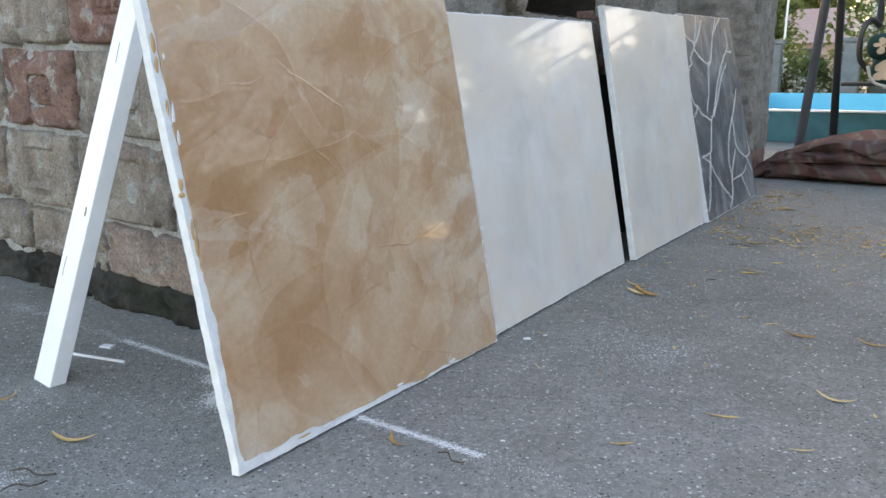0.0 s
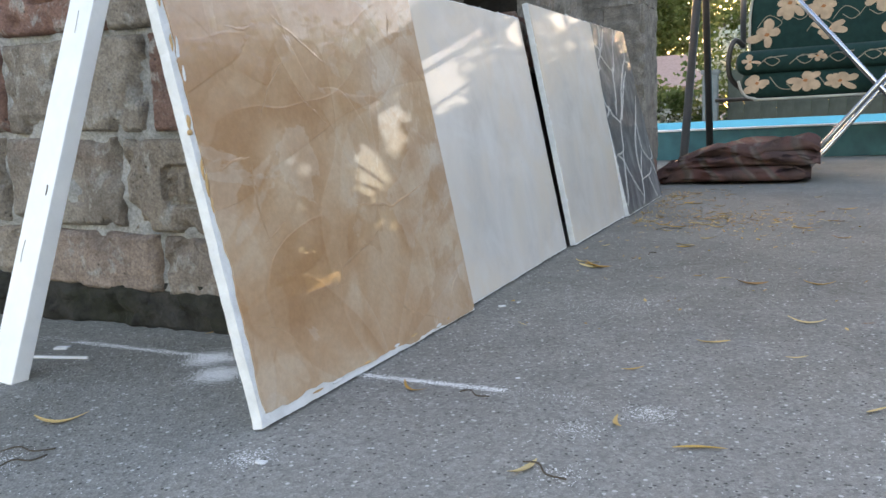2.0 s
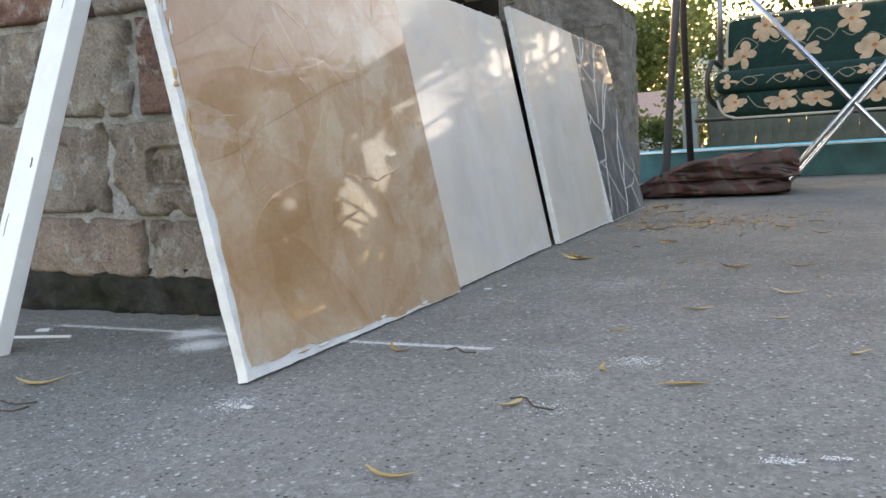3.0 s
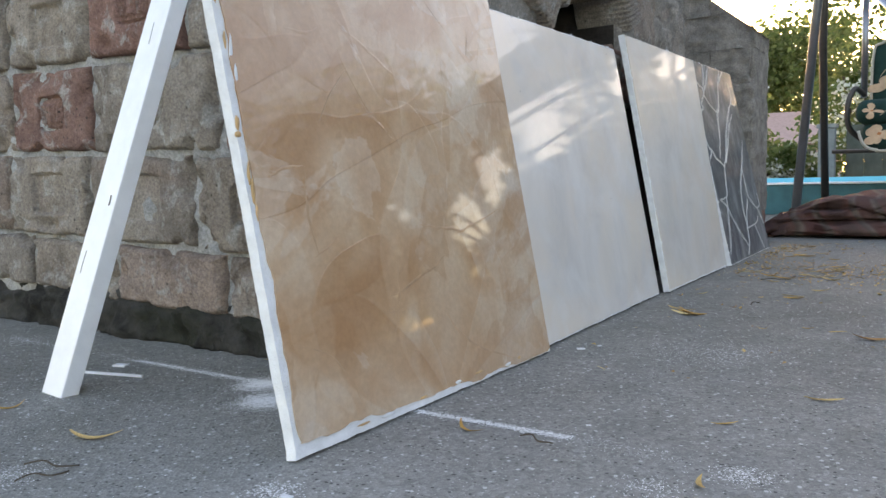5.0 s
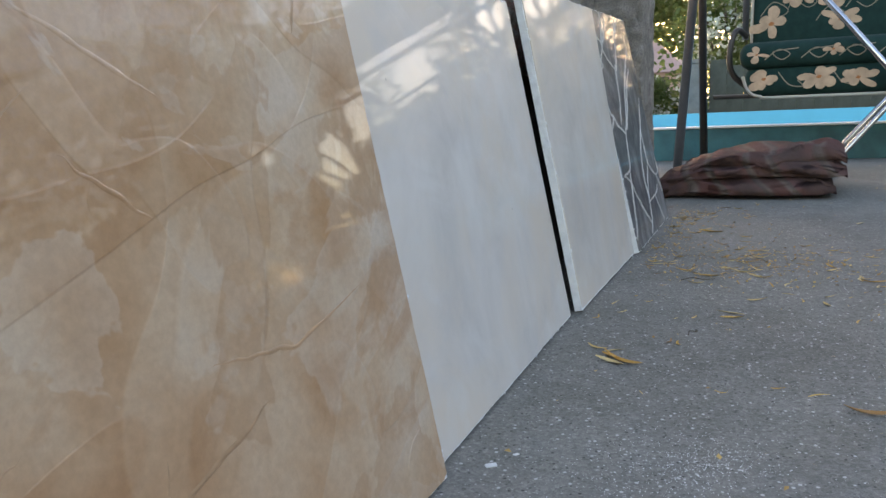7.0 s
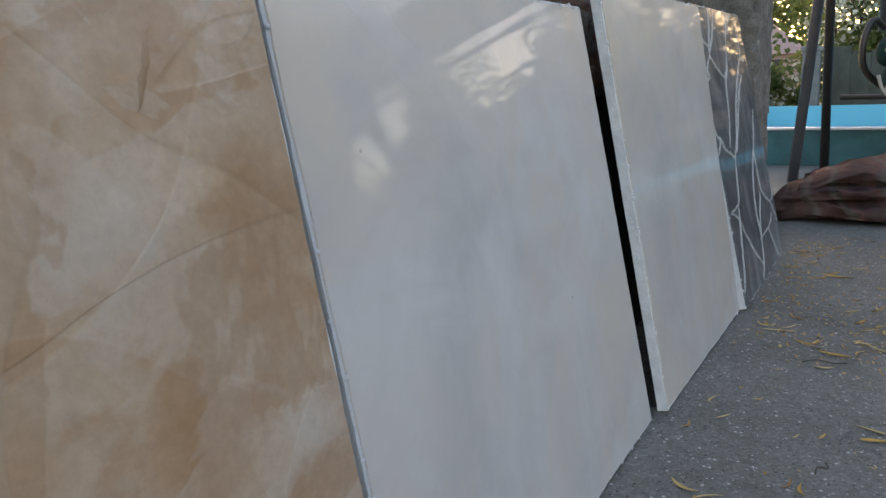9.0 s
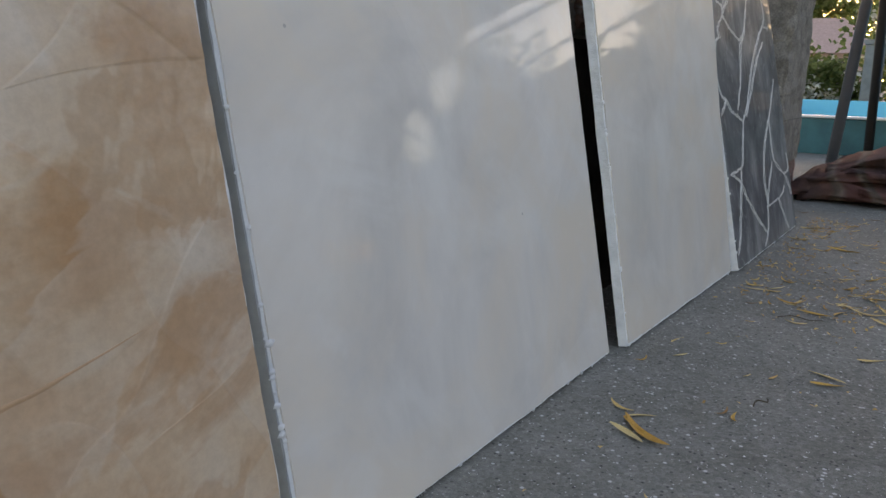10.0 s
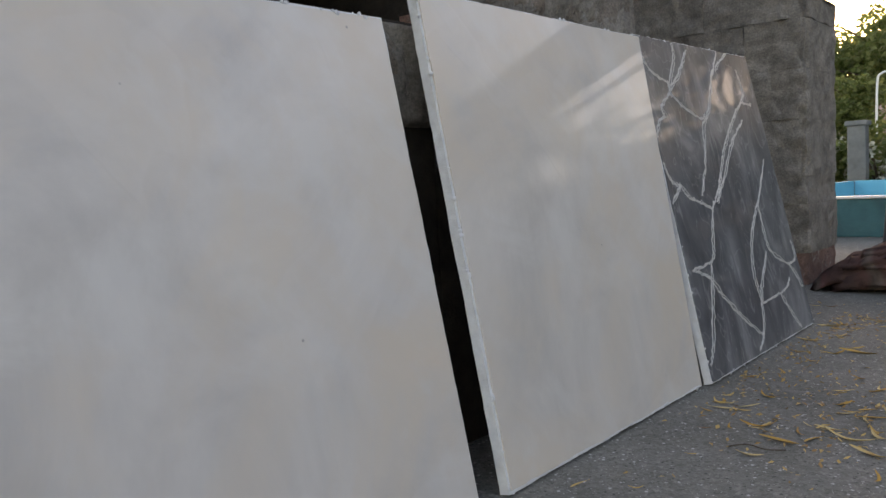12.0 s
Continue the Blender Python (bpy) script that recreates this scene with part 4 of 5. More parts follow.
for _ in range(6):
    u, v, a, L, bd = R.uniform(0.08, 0.92), R.uniform(0.06, 0.95), R.uniform(-1.9, 0.9), R.uniform(0.03, 0.13), R.uniform(-0.4, 0.4)
    RIDGES.append([(min(max(u + L * (q - 1) * math.cos(a + bd * (q - 1)), 0.03), 0.985), min(max(v + L * (q - 1) * math.sin(a + bd * (q - 1)), 0.03), 0.985)) for q in range(3)])
for ri, line in enumerate(RIDGES):
    bm = bmesh.new()
    path = smooth_path([(u, v, 0) for u, v in line], 10)
    last = None
    for i, p in enumerate(path):
        d = path[min(i + 1, len(path) - 1)] - path[max(i - 1, 0)]
        nn = Vector((-d.y, d.x, 0)).normalized()
        env = math.sin(math.pi * (i + 0.6) / (len(path) + 0.2))
        w = (0.0062 if ri < 10 else 0.003) * env * (0.6 + 0.6 * abs(noise.noise(Vector((i * 0.4, ri, 2)))))
        j = 0.006 * noise.noise(Vector((i * 0.3, ri * 2.0, 5)))
        u, v = p.x + j * nn.x, p.y + j * nn.y
        tri = (bm.verts.new(at1(u + nn.x * w, v + nn.y * w, 0.0005)), bm.verts.new(at1(u + nn.x * w * 0.4, v + nn.y * w * 0.4, 0.0008 + 0.0006 * env)), bm.verts.new(at1(u - nn.x * w, v - nn.y * w, 0.0005)))
        if last:
            bm.faces.new((last[0], last[1], tri[1], tri[0]))
            bm.faces.new((last[1], last[2], tri[2], tri[1]))
        last = tri
    part("trowel_ridge", bm, M_RIDGE_SHADE if ri % 3 != 2 else M_TAN, B1, smooth=True)


def blob(bm, centre, size, seed, n=10):
    """An uneven dab of paste."""
    start = len(bm.verts)
    bmesh.ops.create_icosphere(bm, subdivisions=2, radius=1.0)
    bm.verts.ensure_lookup_table()
    for v in bm.verts[start:]:
        k = 1 + 0.35 * noise.noise(v.co * 1.3 + Vector((seed, 0, 0)))
        v.co = Vector((v.co.x * size[0] * k, v.co.y * size[1] * k, v.co.z * size[2] * k)) + Vector(centre)


for i, (u, v, sz, sy) in enumerate([(0.008, 0.79, 0.016, 0.004), (0.006, 0.755, 0.014, 0.0035), (0.004, 0.547, 0.011, 0.0045), (0.002, 0.53, 0.004, 0.006), (0.008, 0.46, 0.018, 0.003), (0.010, 0.43, 0.022, 0.003), (0.012, 0.40, 0.012, 0.0025), (0.010, 0.68, 0.012, 0.0025)]):
    bm = bmesh.new()
    blob(bm, at1(u + 0.003, v, -0.001), (0.0016, sy * 0.55, sz * 0.75), i)
    part("drip", bm, M_DRIP, B1, "ochre plaster drip", smooth=True)
for i, (u, v, sz, sy) in enumerate([(0.035, 0.769, 0.006, 0.0025), (0.03, 0.62, 0.016, 0.003), (0.028, 0.66, 0.02, 0.0035)]):
    bm = bmesh.new()
    blob(bm, at1(u - 0.008, v, 0.0002), (0.0008, sy * 0.6, sz * 0.8), i + 20)
    part("bare_patch", bm, M_GYP, B1, "bare white patch", smooth=True)
for i in range(7):
    bm = bmesh.new()
    blob(bm, at1(0.18 + 0.11 * i + R.uniform(-0.03, 0.03), R.uniform(0.010, 0.022), 0.0003), (0.0009, R.uniform(0.004, 0.014), R.uniform(0.001, 0.003)), i + 30)
    part("bare_patch", bm, M_GYP if i % 2 else M_DRIP, B1, smooth=True)
# crumbs of paste along the cut edges
for bi, (th, at) in enumerate(((B2, at2), (B3, at3), (B4, at4))):
    bm = bmesh.new()
    for i in range(46):
        e = R.random()
        u, v = R.choice([(e, R.uniform(0, 0.008)), (R.uniform(0, 0.006), e), (R.uniform(0, 0.004), e), (e, R.uniform(0.992, 1.0))])
        p = at(u, v, R.uniform(-0.001, 0.0006))
        s = R.uniform(0.001, 0.0026)
        st = len(bm.verts)
        bmesh.ops.create_icosphere(bm, subdivisions=1, radius=1.0)
        bm.verts.ensure_lookup_table()
        for q in bm.verts[st:]:
            q.co = Vector((q.co.x * s * 0.6, q.co.y * s * R.uniform(0.8, 2.2), q.co.z * s * 1.2)) + p
    tagged(part("gypsum_crust", bm, M_GYP, th, "white gypsum crumbs", smooth=True), kind="stuff")

# ---- pier ----
PX = -0.733
pier = thing("pier", (PX, 3.26, 0), "weathered masonry pier with a sloping top and crumbling edges", "pier", kind="structure")
z = 0.0
for i, h in enumerate((0.085, 0.13, 0.075, 0.15, 0.13, 0.13, 0.13, 0.13)):
    x = 0.0
    for q in range(3):
        w = (0.16 if i % 2 else 0.27) if q == 0 else 0.24
        if z > 0.765 - (x - w) * 0.8:
            x -= w
            continue
        bm = bmesh.new()
        o = R.uniform(-0.004, 0.004) if q == 0 else 0
        box(bm, (x - w + 0.001, -0.133, z + 0.0005), (x + o - 0.001, 0.14, z + h - 0.0005))
        bmesh.ops.subdivide_edges(bm, edges=bm.edges, cuts=20, use_grid_fill=True)
        for v in bm.verts:
            p = Vector(v.co) + Vector((i * 3.0, 0, q * 2.0))
            edge = min(abs(v.co.x), 0.05) + min(abs(v.co.y + 0.133), 0.05)
            v.co += Vector((0.007, -0.009, 0.001)) * (noise.noise(p * 14) + 0.6 * noise.noise(p * 40))
            if edge < 0.014:
                v.co += Vector((-0.013, 0.011, 0)) * max(0, noise.noise(p * 20) + 0.3)
            v.co.z = min(v.co.z, 0.765 - v.co.x * 0.8)
        part("block", bm, M_RED if i == 0 else M_BLOCK, pier)
        x -= w
    z += h

# ---- garden behind ----


def fence_board(h, w, seed):
    bm = bmesh.new()
    box(bm, (0, 0, 0), (w + 0.0055, 0.022, h), 0.003)
    return finish("fence_board", bm, M_FENCE)


fence = thing("fence", (0, 8.3, 0), "weathered grey-green board fence behind the pool", "fence", kind="structure")
fmesh = [fence_board(0.60 + 0.02 * k, 0.145, k) for k in range(4)]
for i in range(11, 52):
    ob = new("fence_board", fmesh[i % 4])
    ob.parent = fence
    ob.location = (-2.6 + i * 0.152, R.uniform(-0.006, 0.006), 0)
bm = bmesh.new()
box(bm, (-0.95, 0.03, 0.12), (5.4, 0.07, 0.2), 0.004)
part("rail", bm, M_FENCE, fence)
post = thing("fence_post", (-1.72, 8.0, 0), "grey concrete fence post among bushes", "post")
bm = bmesh.new()
box(bm, (-0.07, -0.06, 0), (0.07, 0.06, 0.62), 0.012)
part("shaft", bm, M_POST, post)
part("cap", box(bmesh.new(), (-0.085, -0.075, 0.62), (0.085, 0.075, 0.66), 0.01), M_POST, post)
copy_thing(post, pose(-1.05, 7.95, 0))

house = thing("house", (-9.4, 52.0, 0), "distant low house with dusty pink walls and roof", "house")
bm = bmesh.new()
box(bm, (-3.4, 0, 0), (3.4, 6, 2.0), 0.01)
part("wall", bm, M_HOUSE, house)
bm = bmesh.new()
vs = [bm.verts.new(c) for c in ((-3.8, -0.5, 1.9), (3.8, -0.5, 1.9), (3.8, 6.5, 1.9), (-3.8, 6.5, 1.9), (-1.2, 3.0, 4.1), (1.2, 3.0, 4.1))]
for q in ((0, 1, 5, 4), (2, 3, 4, 5), (1, 2, 5), (3, 0, 4), (0, 3, 2, 1)):
    bm.faces.new([vs[i] for i in q])
part("roof", bm, M_ROOF, house, "dusty pink roof")
for x in (-1.9, 0.2, 2.1):
    part("window", box(bmesh.new(), (x - 0.45, -0.03, 0.7), (x + 0.45, 0.02, 1.6), 0.01), M_DARKSTEEL, house, "dark window")

lamp = thing("street_lamp", (-5.76, 28.0, 0), "pale street lamp with a curved arm behind the house", "street lamp")
bm = bmesh.new()
tube(bm, smooth_path([(0, 0, 0), (0.02, 0, 1.6), (0.05, 0, 2.8), (0.16, 0, 3.02), (0.34, 0, 3.07)], 6), 0.035, 8)
part("pole", bm, M_RIM, lamp, smooth=True)
part("lamp_head", box(bmesh.new(), (0.32, -0.06, 3.03), (0.56, 0.06, 3.10), 0.02), M_RIM, lamp)


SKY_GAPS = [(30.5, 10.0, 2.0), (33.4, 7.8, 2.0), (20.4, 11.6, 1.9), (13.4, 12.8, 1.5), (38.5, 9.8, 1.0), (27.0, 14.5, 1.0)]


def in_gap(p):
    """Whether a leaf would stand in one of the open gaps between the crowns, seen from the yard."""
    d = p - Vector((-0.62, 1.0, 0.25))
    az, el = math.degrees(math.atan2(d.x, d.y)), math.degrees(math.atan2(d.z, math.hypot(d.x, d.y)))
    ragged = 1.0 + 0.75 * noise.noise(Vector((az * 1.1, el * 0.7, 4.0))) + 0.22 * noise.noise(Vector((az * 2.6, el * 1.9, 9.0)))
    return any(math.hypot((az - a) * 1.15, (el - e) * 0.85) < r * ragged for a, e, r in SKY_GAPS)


def crown(bm, centre, size, count, leaf, rr, clumps=26, foot=None, mat_index=0):
    """Many small leaves in clumps, with gaps between the clumps."""
    cs = []
    for _ in range(clumps):
        while True:
            p = Vector((rr.uniform(-1, 1), rr.uniform(-1, 1), rr.uniform(-1, 1)))
            if 0.25 < p.length < 1.0:
                break
        cs.append((Vector((p.x * size[0], p.y * size[1], p.z * size[2])) + Vector(centre), rr.uniform(0.16, 0.34) * min(size[0], size[2])))
    for i in range(count):
        c, r = cs[i % len(cs)]
        p = c + Vector([max(-1.7, min(1.7, rr.gauss(0, 1))) * r * q for q in (1.0, 1.0, 0.75)])
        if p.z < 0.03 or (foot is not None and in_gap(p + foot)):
            continue
        a, b = rr.uniform(0, 6.28), rr.uniform(-0.9, 0.9)
        d = Vector((math.cos(a) * math.cos(b), math.sin(a) * math.cos(b), math.sin(b)))
        s = d.orthogonal().normalized()
        s = (s * math.cos(a * 3) + d.cross(s) * math.sin(a * 3)) * leaf * rr.uniform(0.25, 0.45)
        L = d * leaf * rr.uniform(0.7, 1.4)
        f = bm.faces.new([bm.verts.new(q) for q in (p, p + L * 0.45 + s, p + L, p + L * 0.45 - s)])
        f.material_index = mat_index


def tree(at, height, spread, count, leaf, seed, mat, label, low=0.25):
    rr = random.Random(seed)
    th = thing("tree", at, label, "tree", "garden trees")
    bm = bmesh.new()
    lean = Vector((rr.uniform(-0.1, 0.1), rr.uniform(-0.1, 0.1), 1))
    trunk = [lean * height * k * 0.11 + Vector((wob((k, seed, 0), 0.7) * 0.12, wob((k, 0, seed), 0.7) * 0.12, 0)) * (k > 0) for k in range(7)]
    tube(bm, trunk, [height * 0.026 * (1 - 0.10 * k) for k in range(7)], 9)
    for b in range(8):
        st = trunk[2 + b % 5]
        a = b * 2.4 + rr.uniform(-0.4, 0.4)
        e = st + Vector((math.cos(a) * spread * 0.7, math.sin(a) * spread * 0.7, height * rr.uniform(0.15, 0.4)))
        mid = (st + e) / 2 + Vector((0, 0, height * 0.04))
        tube(bm, smooth_path([st, mid, e], 4), [height * 0.011 * (1 - 0.085 * k) for k in range(9)], 6)
    part("trunk", bm, M_BARK, th, "dark bark", smooth=True)
    bm = bmesh.new()
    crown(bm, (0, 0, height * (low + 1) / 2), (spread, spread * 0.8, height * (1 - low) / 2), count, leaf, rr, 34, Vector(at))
    part("crown", bm, mat, th)
    return th


# first crown sized to hide the sun; past x 6 unseen, added for reflections
for i, (x, y, h, sp, cnt, lf, m, low) in enumerate([
        (-11.4, 64.0, 11.0, 8.5, 24000, 0.42, M_LEAF2, 0.0), (0.2, 13.5, 4.6, 1.8, 6500, 0.11, M_LEAF, 0.12), (3.0, 15.0, 5.4, 2.2, 11000, 0.14, M_LEAF2, 0.08),
        (6.6, 13.0, 5.2, 2.3, 13000, 0.15, M_LEAF2, 0.02), (10.5, 13.5, 6.2, 2.8, 14000, 0.16, M_LEAF, 0.02), (13.5, 9.5, 7.6, 2.8, 8500, 0.13, M_LEAF, 0.03),
        (-7.0, 30.0, 3.3, 1.2, 5200, 0.17, M_LEAF2, 0.0), (15.0, 5.0, 7.0, 2.8, 7500, 0.13, M_LEAF, 0.03)]):
    tree((x, y, 0), h, sp, cnt, lf, 100 + i, m, "leafy green garden tree against the evening sky", low)


def bush(at, size, count, leaf, seed, mats, label, name="bush"):
    rr = random.Random(seed)
    th = thing(name, at, label, "bush", "garden bushes")
    bm = bmesh.new()
    for k in range(7):
        a = rr.uniform(0, 6.28)
        tube(bm, smooth_path([(0.05 * math.cos(a), 0.05 * math.sin(a), 0), (size[0] * 0.3 * math.cos(a), size[1] * 0.3 * math.sin(a), size[2] * 0.7), (size[0] * 0.6 * math.cos(a), size[1] * 0.6 * math.sin(a), size[2] * 1.4)], 4), 0.012, 5)
    part("stems", bm, M_BARK, th)
    bm = bmesh.new()
    crown(bm, (0, 0, size[2]), size, count, leaf, rr, 22)
    part("foliage", bm, mats[0], th)
    if len(mats) > 1:
        bm = bmesh.new()
        crown(bm, (0, -size[1] * 0.35, size[2] * 1.1), (size[0] * 0.9, size[1] * 0.7, size[2] * 0.75), count // 4, leaf * 0.8, rr, 16)
        part("blossom", bm, mats[1], th, "pale blossom")
    return th


bush((-0.82, 9.2, 0), (0.5, 0.5, 0.85), 4200, 0.06, 5, (M_LEAF2, M_BLOSSOM), "green bush dotted with pale blossom")
bush((-1.75, 9.0, 0), (0.6, 0.45, 0.32), 3400, 0.06, 14, (M_LEAF2, M_BLOSSOM), "low green bush dotted with pale blossom")
bush((-2.7, 8.9, 0), (0.6, 0.5, 0.32), 2600, 0.06, 6, (M_LEAF2,), "low green bush by the fence")
# unseen hedge, added to keep the low sky out of the boards' reflections
for k, y in enumerate((-3.0, 0.2, 3.4, 6.4, 9.4)):
    bush((8.6 + 0.4 * (k % 2), y, 0), (0.9, 2.0, 1.2), 8000, 0.15, 30 + k, (M_LEAF,), "dense green hedge bush added out of view beside the yard")
bush((-0.3, 10.5, 0), (1.4, 0.6, 0.75), 4200, 0.08, 8, (M_LEAF,), "dense green hedge bush behind the fence")
bush((2.4, 10.8, 0), (1.6, 0.6, 0.7), 4200, 0.08, 9, (M_LEAF,), "dense green hedge bush behind the fence")
bush((-1.02, 3.26, 0.86), (0.16, 0.12, 0.12), 420, 0.04, 12, (M_LEAF,), "green climbing vine on top of the masonry pier", "vine")
bush((-3.6, 11.5, 0), (1.3, 0.7, 0.36), 4200, 0.08, 10, (M_LEAF,), "dense green hedge bush behind the fence")

# unseen wall, added to stop low sky leaking through the hedge
blocker_wall = thing("wall_garden", (9.9, 1.0, 0), "plain unseen wall added behind the hedge to block the low sky", "wall", kind="structure")
part("wall_panel", box(bmesh.new(), (0, -9, 0), (0.2, 11.5, 2.1), 0.01), M_BLOCK, blocker_wall)

# ---- litter on the ground: dry leaves, twigs, plaster dust ----


def leaf_mesh(seed):
    rr = random.Random(seed)
    bm = bmesh.new()
    n = 10
    bend, curl, twist = rr.uniform(-1.6, 1.6), rr.uniform(0.1, 0.7), rr.uniform(-1.2, 1.2)
    w0 = rr.uniform(0.045, 0.085)
    rows = []
    for i in range(n + 1):
        t = i / n
        a = bend * (t - 0.5)
        p = Vector((t - 0.5, bend * 0.32 * (t - 0.5) ** 2 * 2, 0.03 + curl * (t - 0.5) ** 2 * 0.8))
        w = w0 * math.sin(math.pi * min(1, t * 0.96 + 0.04)) ** 0.8 + 0.003
        s = Vector((-math.sin(a), math.cos(a), twist * (t - 0.5)))
        rows.append([bm.verts.new(p + s * w * q + Vector((0, 0, abs(q) * w * 0.55))) for q in (-1, 0, 1)])
    for a, b in zip(rows, rows[1:]):
        for q in range(2):
            bm.faces.new((a[q], b[q], b[q + 1], a[q + 1]))
    zmin = min(v.co.z for v in bm.verts)
    for v in bm.verts:
        v.co.z += 0.004 - zmin
    return finish("dry_leaf", bm, M_DRY, smooth=True)


LEAFS = [leaf_mesh(k) for k in range(12)]


def dry_leaf(x, y, size, turn, k):
    ob = new("dry_leaf", LEAFS[k % 12])
    ob.location, ob.rotation_euler, ob.scale = (x, y, 0.0008), (R.uniform(-0.12, 0.12), R.uniform(-0.06, 0.06), turn), (size, size, size)
    tagged(ob, "dry yellow willow leaf lying on concrete", "leaf", "fallen leaves")


SPOTS = [(-0.788, 0.466, 75, 20), (-0.879, 0.782, 30, 60), (-0.495, 0.66, 50, -30), (-0.273, 0.639, 42, 100), (-0.197, 0.609, 60, 10), (-0.318, 0.522, 48, 60), (-0.346, 0.369, 52, -5), (-0.47, 0.941, 26, -40),
         (-0.484, 1.349, 62, -35), (-0.49, 1.372, 50, -45), (-0.289, 0.794, 38, 30), (-0.22, 0.919, 52, 0), (-0.121, 1.038, 62, -10), (-0.064, 0.737, 45, 45), (-0.346, 1.279, 24, 15), (-0.416, 1.448, 36, 95), (-0.249, 1.301, 36, 20), (-0.202, 1.26, 66, -8)]
SPOTS += [(-0.106, 1.277, 62, -12), (-0.185, 1.617, 40, 70), (-0.29, 1.309, 26, 20), (-0.353, 1.599, 50, 10), (-0.129, 0.883, 38, 25), (-0.138, 1.886, 60, 5), (-0.062, 1.751, 55, -5), (-0.038, 2.247, 70, 0),
          (-0.962, 0.481, 52, 80), (-0.518, 1.403, 44, 150), (-0.494, 1.397, 46, 35), (-0.476, 1.356, 90, -40), (-0.426, 1.455, 36, 70), (-0.355, 1.625, 66, -35), (-0.323, 1.714, 48, 20), (-0.445, 2.378, 80, -10)]
SPOTS += [(-0.433, 1.574, 22, 60), (-0.517, 1.592, 30, 40), (-0.547, 1.551, 34, 70), (-0.516, 1.969, 50, -10), (-0.449, 1.92, 62, 20), (-0.411, 1.88, 70, -25), (-0.387, 1.904, 55, 65), (-0.427, 1.817, 40, 0), (-0.351, 1.924, 76, -15),
          (-0.348, 2.024, 60, 10), (-0.321, 1.886, 60, -30), (-0.545, 2.592, 60, 30), (-0.541, 2.444, 66, -20), (-0.481, 1.787, 20, 10), (-0.486, 1.667, 22, 30), (-0.542, 2.143, 44, 40)]
for i, (x, y, mm, turn) in enumerate(SPOTS):
    dry_leaf(x, y, mm / 1350, radians(turn + 8), i)
for i in range(230):
    if i < 100:
        x, y = R.gauss(-0.34, 0.15), R.gauss(2.02, 0.09 if i % 3 else 0.2)
    elif i < 165:
        x, y = R.gauss(-0.50, 0.07), R.gauss(2.62, 0.16)
    else:
        x, y = R.uniform(-0.45, 0.9), R.uniform(1.0, 4.3)
    if x < -0.545 and y < 2.66:
        x = -0.53
    dry_leaf(x, y, R.uniform(0.011, 0.036), R.uniform(0, 6.28), R.randrange(12))
rr = random.Random(23)
bm = bmesh.new()
for i in range(900):
    k = rr.random()
    if k < 0.45:
        x, y = rr.gauss(-0.34, 0.14), rr.gauss(2.02, 0.12)
    elif k < 0.75:
        x, y = -0.565 + abs(rr.gauss(0, 0.05)), rr.uniform(2.05, 2.75)
    else:
        x, y = rr.uniform(-0.55, 0.8), rr.uniform(0.9, 3.0)
    if x < -0.56:
        continue
    a, L, w = rr.uniform(0, 6.28), rr.uniform(0.003, 0.011), rr.uniform(0.001, 0.003)
    d, q = Vector((math.cos(a), math.sin(a), 0)), Vector((-math.sin(a), math.cos(a), 0))
    o = Vector((x, y, 0.0014))
    bm.faces.new([bm.verts.new(c) for c in (o - d * L / 2, o - q * w + Vector((0, 0, 0.001)), o + d * L / 2 + Vector((0, 0, rr.uniform(0, 0.004))), o + q * w + Vector((0, 0, 0.002)))])
M_CRUMB = mat_leafy("leaf_crumb", (0.30, 0.16, 0.05), (0.62, 0.42, 0.15), trans=0.0)
tagged(part("leaf_crumbs", bm, M_CRUMB), "crumbled bits of dry yellow leaf on concrete", "leaf litter", kind="stuff")
for (x, y, L, turn) in ((-0.751, 0.404, 0.05, 0.4), (-0.423, 0.662, 0.034, -0.2), (-0.303, 0.521, 0.045, -0.5), (-0.732, 0.386, 0.04, 1.0), (-0.425, 1.836, 0.06, 0.3), (-0.40, 1.50, 0.03, 1.2)):
    bm = bmesh.new()
    tube(bm, smooth_path([(-L / 2, 0, 0.003), (-L / 6, 0.003, 0.006), (L / 6, -0.003, 0.004), (L / 2, 0.004, 0.003)], 4), 0.0008, 6)
    ob = tagged(part("twig", bm, M_BARK, smooth=True), "small dry brown twig lying on concrete", "twig", "twigs")
    ob.location, ob.rotation_euler = (x, y, 0), (0, 0, turn)
bm = bmesh.new()
box(bm, (-0.052, -0.002, 0), (0.052, 0.002, 0.003), 0.0006)
ob = tagged(part("splinter", bm, M_WHITE), "thin white painted wood splinter on concrete", "splinter")
ob.location, ob.rotation_euler = (-1.003, 0.625, 0.0), (0, 0, radians(14))
bm = bmesh.new()
box(bm, (-0.010, -0.005, 0), (0.010, 0.006, 0.003), 0.001)
ob = tagged(part("gypsum_chip", bm, M_GYP), "white gypsum chip on concrete", "chip", "gypsum chips")
ob.location, ob.rotation_euler = (-1.03, 0.66, 0), (0, 0, 0.3)
for x, y, s, a in ((-0.532, 0.462, 0.5, 0.1), (-0.535, 1.03, 0.55, 0.6), (-0.52, 1.06, 0.3, 1.0), (-0.40, 0.73, 0.25, 0.5)):
    copy_thing(ob, pose(x, y, 0, 0, 0, math.degrees(a)) @ Matrix.Diagonal((1, 1, 1, 1))).scale = (s, s, s)


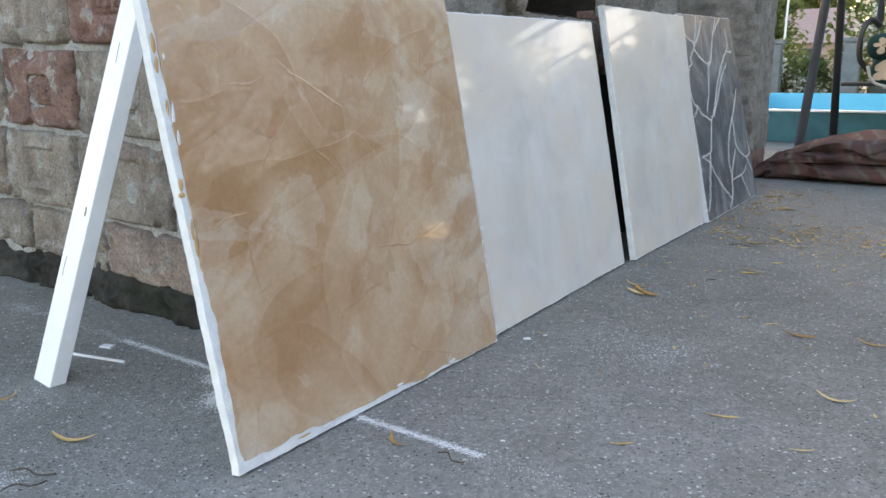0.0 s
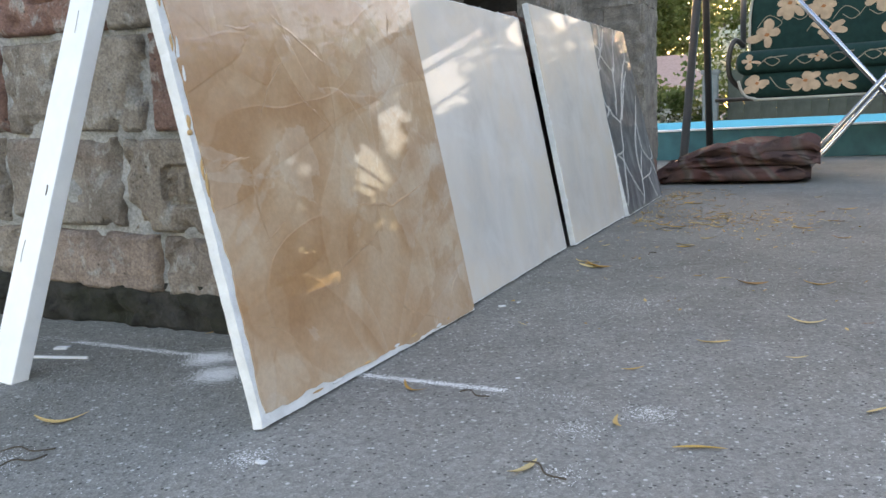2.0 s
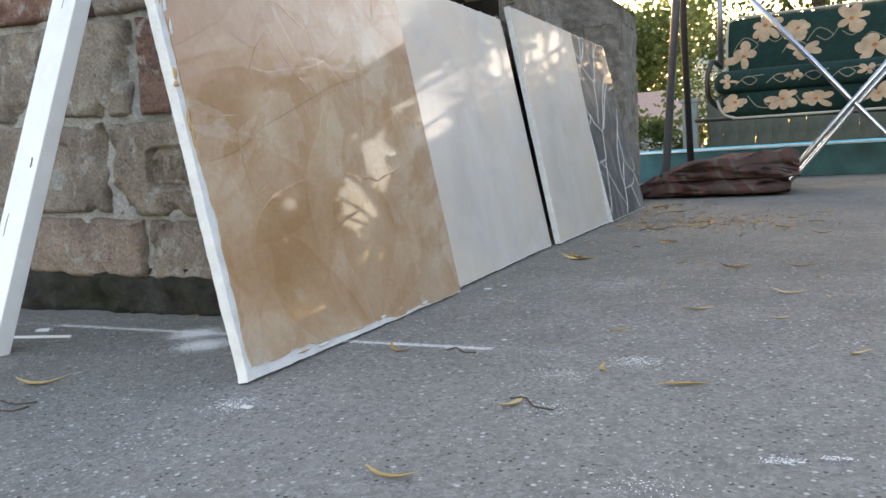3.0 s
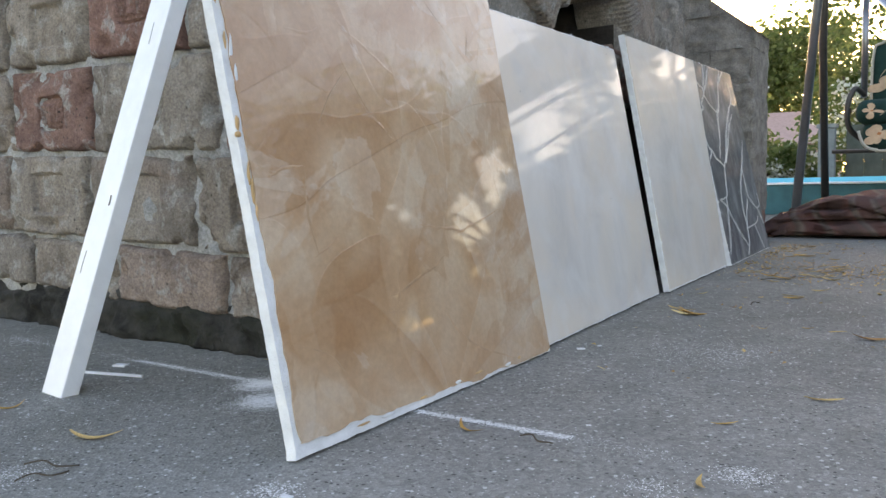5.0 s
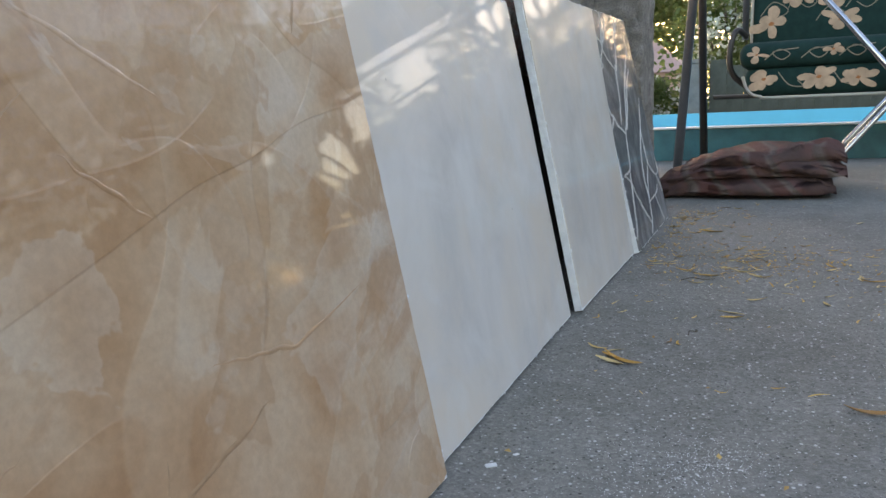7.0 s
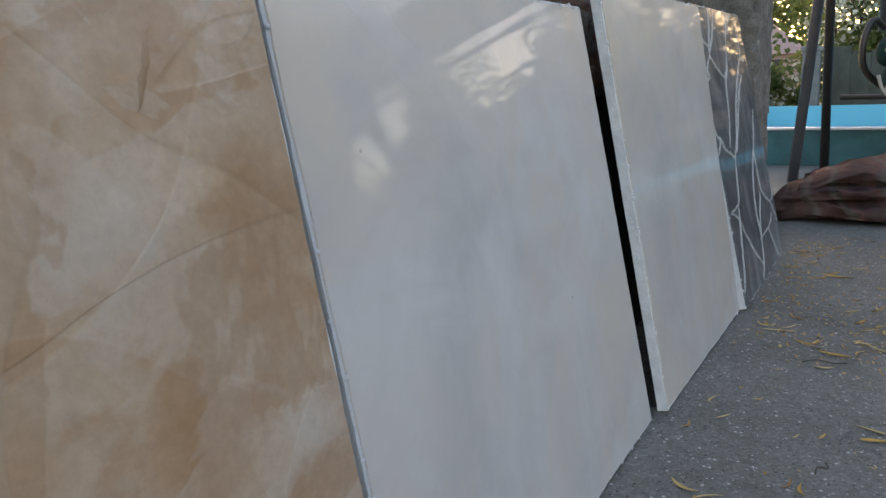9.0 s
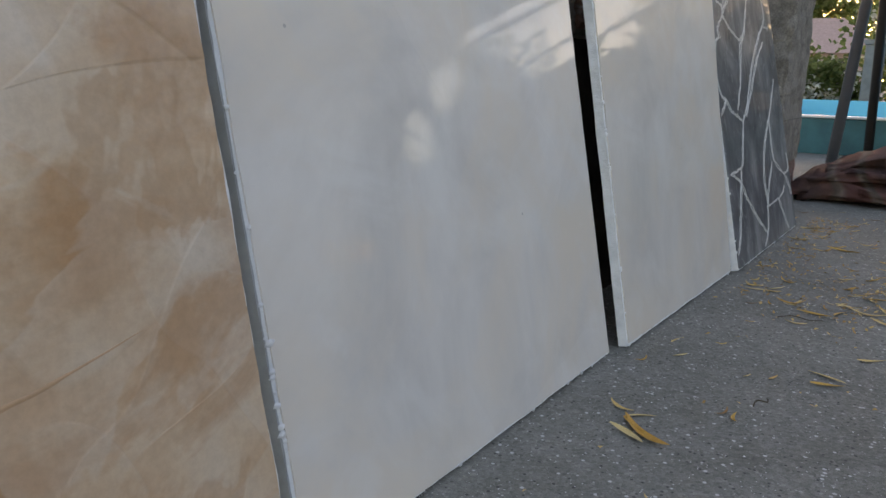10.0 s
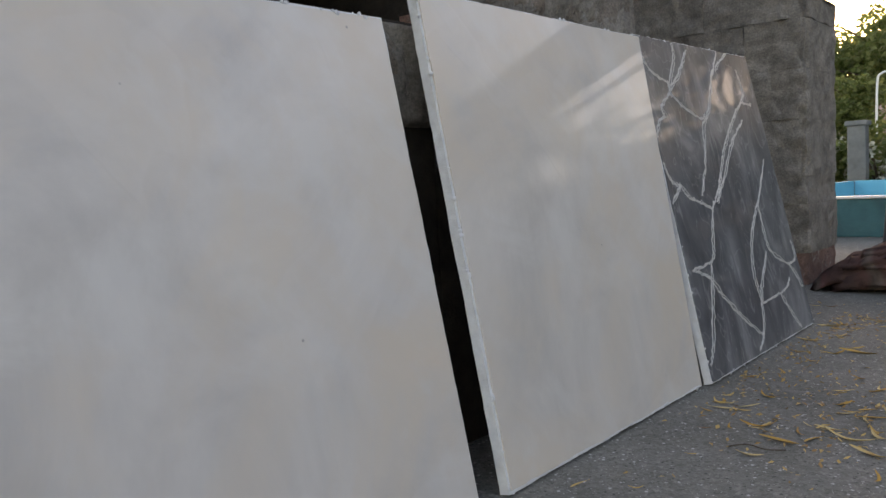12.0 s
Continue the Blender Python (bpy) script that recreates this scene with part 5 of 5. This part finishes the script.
def dust(bm, a, b, spread, count, size, rr):
    """Loose white flecks strewn along a line."""
    a, b = Vector(a), Vector(b)
    side = Vector((-(b - a).y, (b - a).x)).normalized() if (b - a).length > 1e-4 else Vector((0, 1))
    for _ in range(int(count * 2.6)):
        t = rr.random()
        p = a.lerp(b, t) + side * rr.gauss(0, spread) + (b - a).normalized() * rr.gauss(0, spread)
        s = size * 0.72 * rr.uniform(0.3, 1.0) ** 2
        r0 = rr.uniform(0, 6.28)
        bm.faces.new([bm.verts.new((p.x + s * rr.uniform(0.6, 1.3) * math.cos(r0 + k * 1.257), p.y + s * rr.uniform(0.6, 1.3) * math.sin(r0 + k * 1.257), 0.0008 + 0.0004 * rr.random())) for k in range(5)])


rr = random.Random(11)
bm = bmesh.new()
dust(bm, (-0.575, 0.687), (-0.40, 0.687), 0.0035, 1500, 0.0013, rr)
dust(bm, (-0.42, 0.686), (-0.30, 0.682), 0.010, 160, 0.0011, rr)
dust(bm, (-1.04, 0.690), (-0.74, 0.690), 0.0038, 1600, 0.0013, rr)
dust(bm, (-1.38, 0.695), (-1.04, 0.690), 0.006, 300, 0.0012, rr)
for x, y, s, c in ((-0.80, 0.682, 0.014, 2600), (-0.745, 0.636, 0.015, 2800), (-0.72, 0.66, 0.05, 300), (-0.557, 0.462, 0.009, 240), (-0.257, 0.67, 0.010, 260), (-0.13, 0.461, 0.003, 110), (-0.101, 0.474, 0.002, 60),
                   (-0.311, 0.613, 0.012, 140), (-0.772, 0.375, 0.014, 260), (-0.36, 1.10, 0.03, 260), (-0.40, 1.05, 0.045, 260), (-1.33, 0.69, 0.02, 160), (-0.30, 0.52, 0.01, 80), (-0.2, 0.40, 0.012, 60), (-0.9, 0.55, 0.08, 200), (-0.62, 0.35, 0.06, 120)):
    dust(bm, (x, y), (x + 0.02, y + 0.003), s, c, 0.0012, rr)
for _ in range(1500):
    x, y = rr.uniform(-1.2, 0.6), rr.uniform(0.2, 2.6)
    dust(bm, (x, y), (x + 0.001, y), 0.001, 1, 0.0013, rr)
tagged(part("plaster_dust", bm, M_DUST), "white plaster dust streaks and flecks on concrete", "dust", kind="stuff")

# ---- the single bricks, last ----
for ci, bi, x0, x1, z0, h in BRICKS:
    near = x0 > -1.75 and ci < 5
    bm = brick_mesh(x1 - x0, h, 0.05, ci * 17 + bi + 1, STAMPS.get((ci, bi), ""), 100 if near else 12, 54 if near else 7)
    ob = part("brick", bm, M_RED if (ci, bi) in RED else M_BRICK, wall, smooth=True)
    xc = (x0 + x1) / 2
    ob.location = (x0, W1 - 0.004 + R.uniform(-0.003, 0.003), z0 + SLOPE * (xc + 1.15))
    ob.rotation_euler = (0, radians(-math.degrees(math.atan(SLOPE)) + R.uniform(-0.6, 0.6)), 0)
OVEN = []
for zi, z0 in enumerate((0.395, 0.53, 0.665, 0.80, 0.935)):
    rows = [(0.92, 1.16), (1.645 + 0.07 * (zi in (1, 2)), 1.87), (1.885, 2.115)]
    if zi == 0 or zi > 2:
        rows.append((1.17, 1.255 if zi == 0 else 1.40))
    for ya, yb in rows:
        OVEN.append((ya, yb, z0 + R.uniform(-0.004, 0.004), 0.122))
OVEN += [(1.41, 1.635, 0.80, 0.122), (1.27, 1.6, 0.935, 0.12), (1.275, 1.43, 0.43, 0.062), (1.44, 1.60, 0.43, 0.062)]
for i, (ya, yb, z0, h) in enumerate(OVEN):
    bm = brick_mesh(yb - ya, h, 0.06, 300 + i, "panel" if i % 5 == 3 else "", 22, 13)
    ob = part("brick", bm, M_RED if ya > 1.6 and i % 3 == 1 else M_BRICK, oven, smooth=True)
    ob.location, ob.rotation_euler = (OV - R.uniform(0, 0.006), ya, z0), (radians(R.uniform(-1, 1)), 0, radians(90))


def ribbed(w, h, d, seed):
    """A fluted brick, used as an arch stone: ribs run across its face."""
    bm = bmesh.new()

    def f(u, v):
        p = Vector((u, v, seed))
        e = min(u, w - u, v, h - v)
        return 0.003 * noise.noise(p * 20), 0.003 * noise.noise(p * 20 + Vector((3, 3, 0))), -0.006 * max(0, 1 - e / 0.008) + 0.0030 * math.sin(v * 640) + 0.003 * noise.noise(p * 25)
    return heightface(bm, w, h, d, 12, 110, f)


ARCH = [(1.243, 0.545, 57, 0.064, 0.125), (1.302, 0.594, 57, 0.064, 0.125), (1.238, 0.655, 57, 0.064, 0.12), (1.655, 0.607, 26, 0.066, 0.125), (1.600, 0.668, 26, 0.066, 0.125), (1.548, 0.73, 20, 0.064, 0.12)]
for i, (y, z0, ang, w, h) in enumerate(ARCH):
    bm = ribbed(w, h, 0.12, 40 + i)
    ob = part("arch_brick", bm, M_BRICK, oven, "fluted arch brick", smooth=True)
    ob.matrix_basis = pose(OV + 0.016 + 0.004 * (i % 2), y, z0) @ Matrix.Rotation(radians(ang), 4, "X") @ pose(0, 0, 0, 0, 0, 90) @ pose(-w / 2, 0, -h / 2)
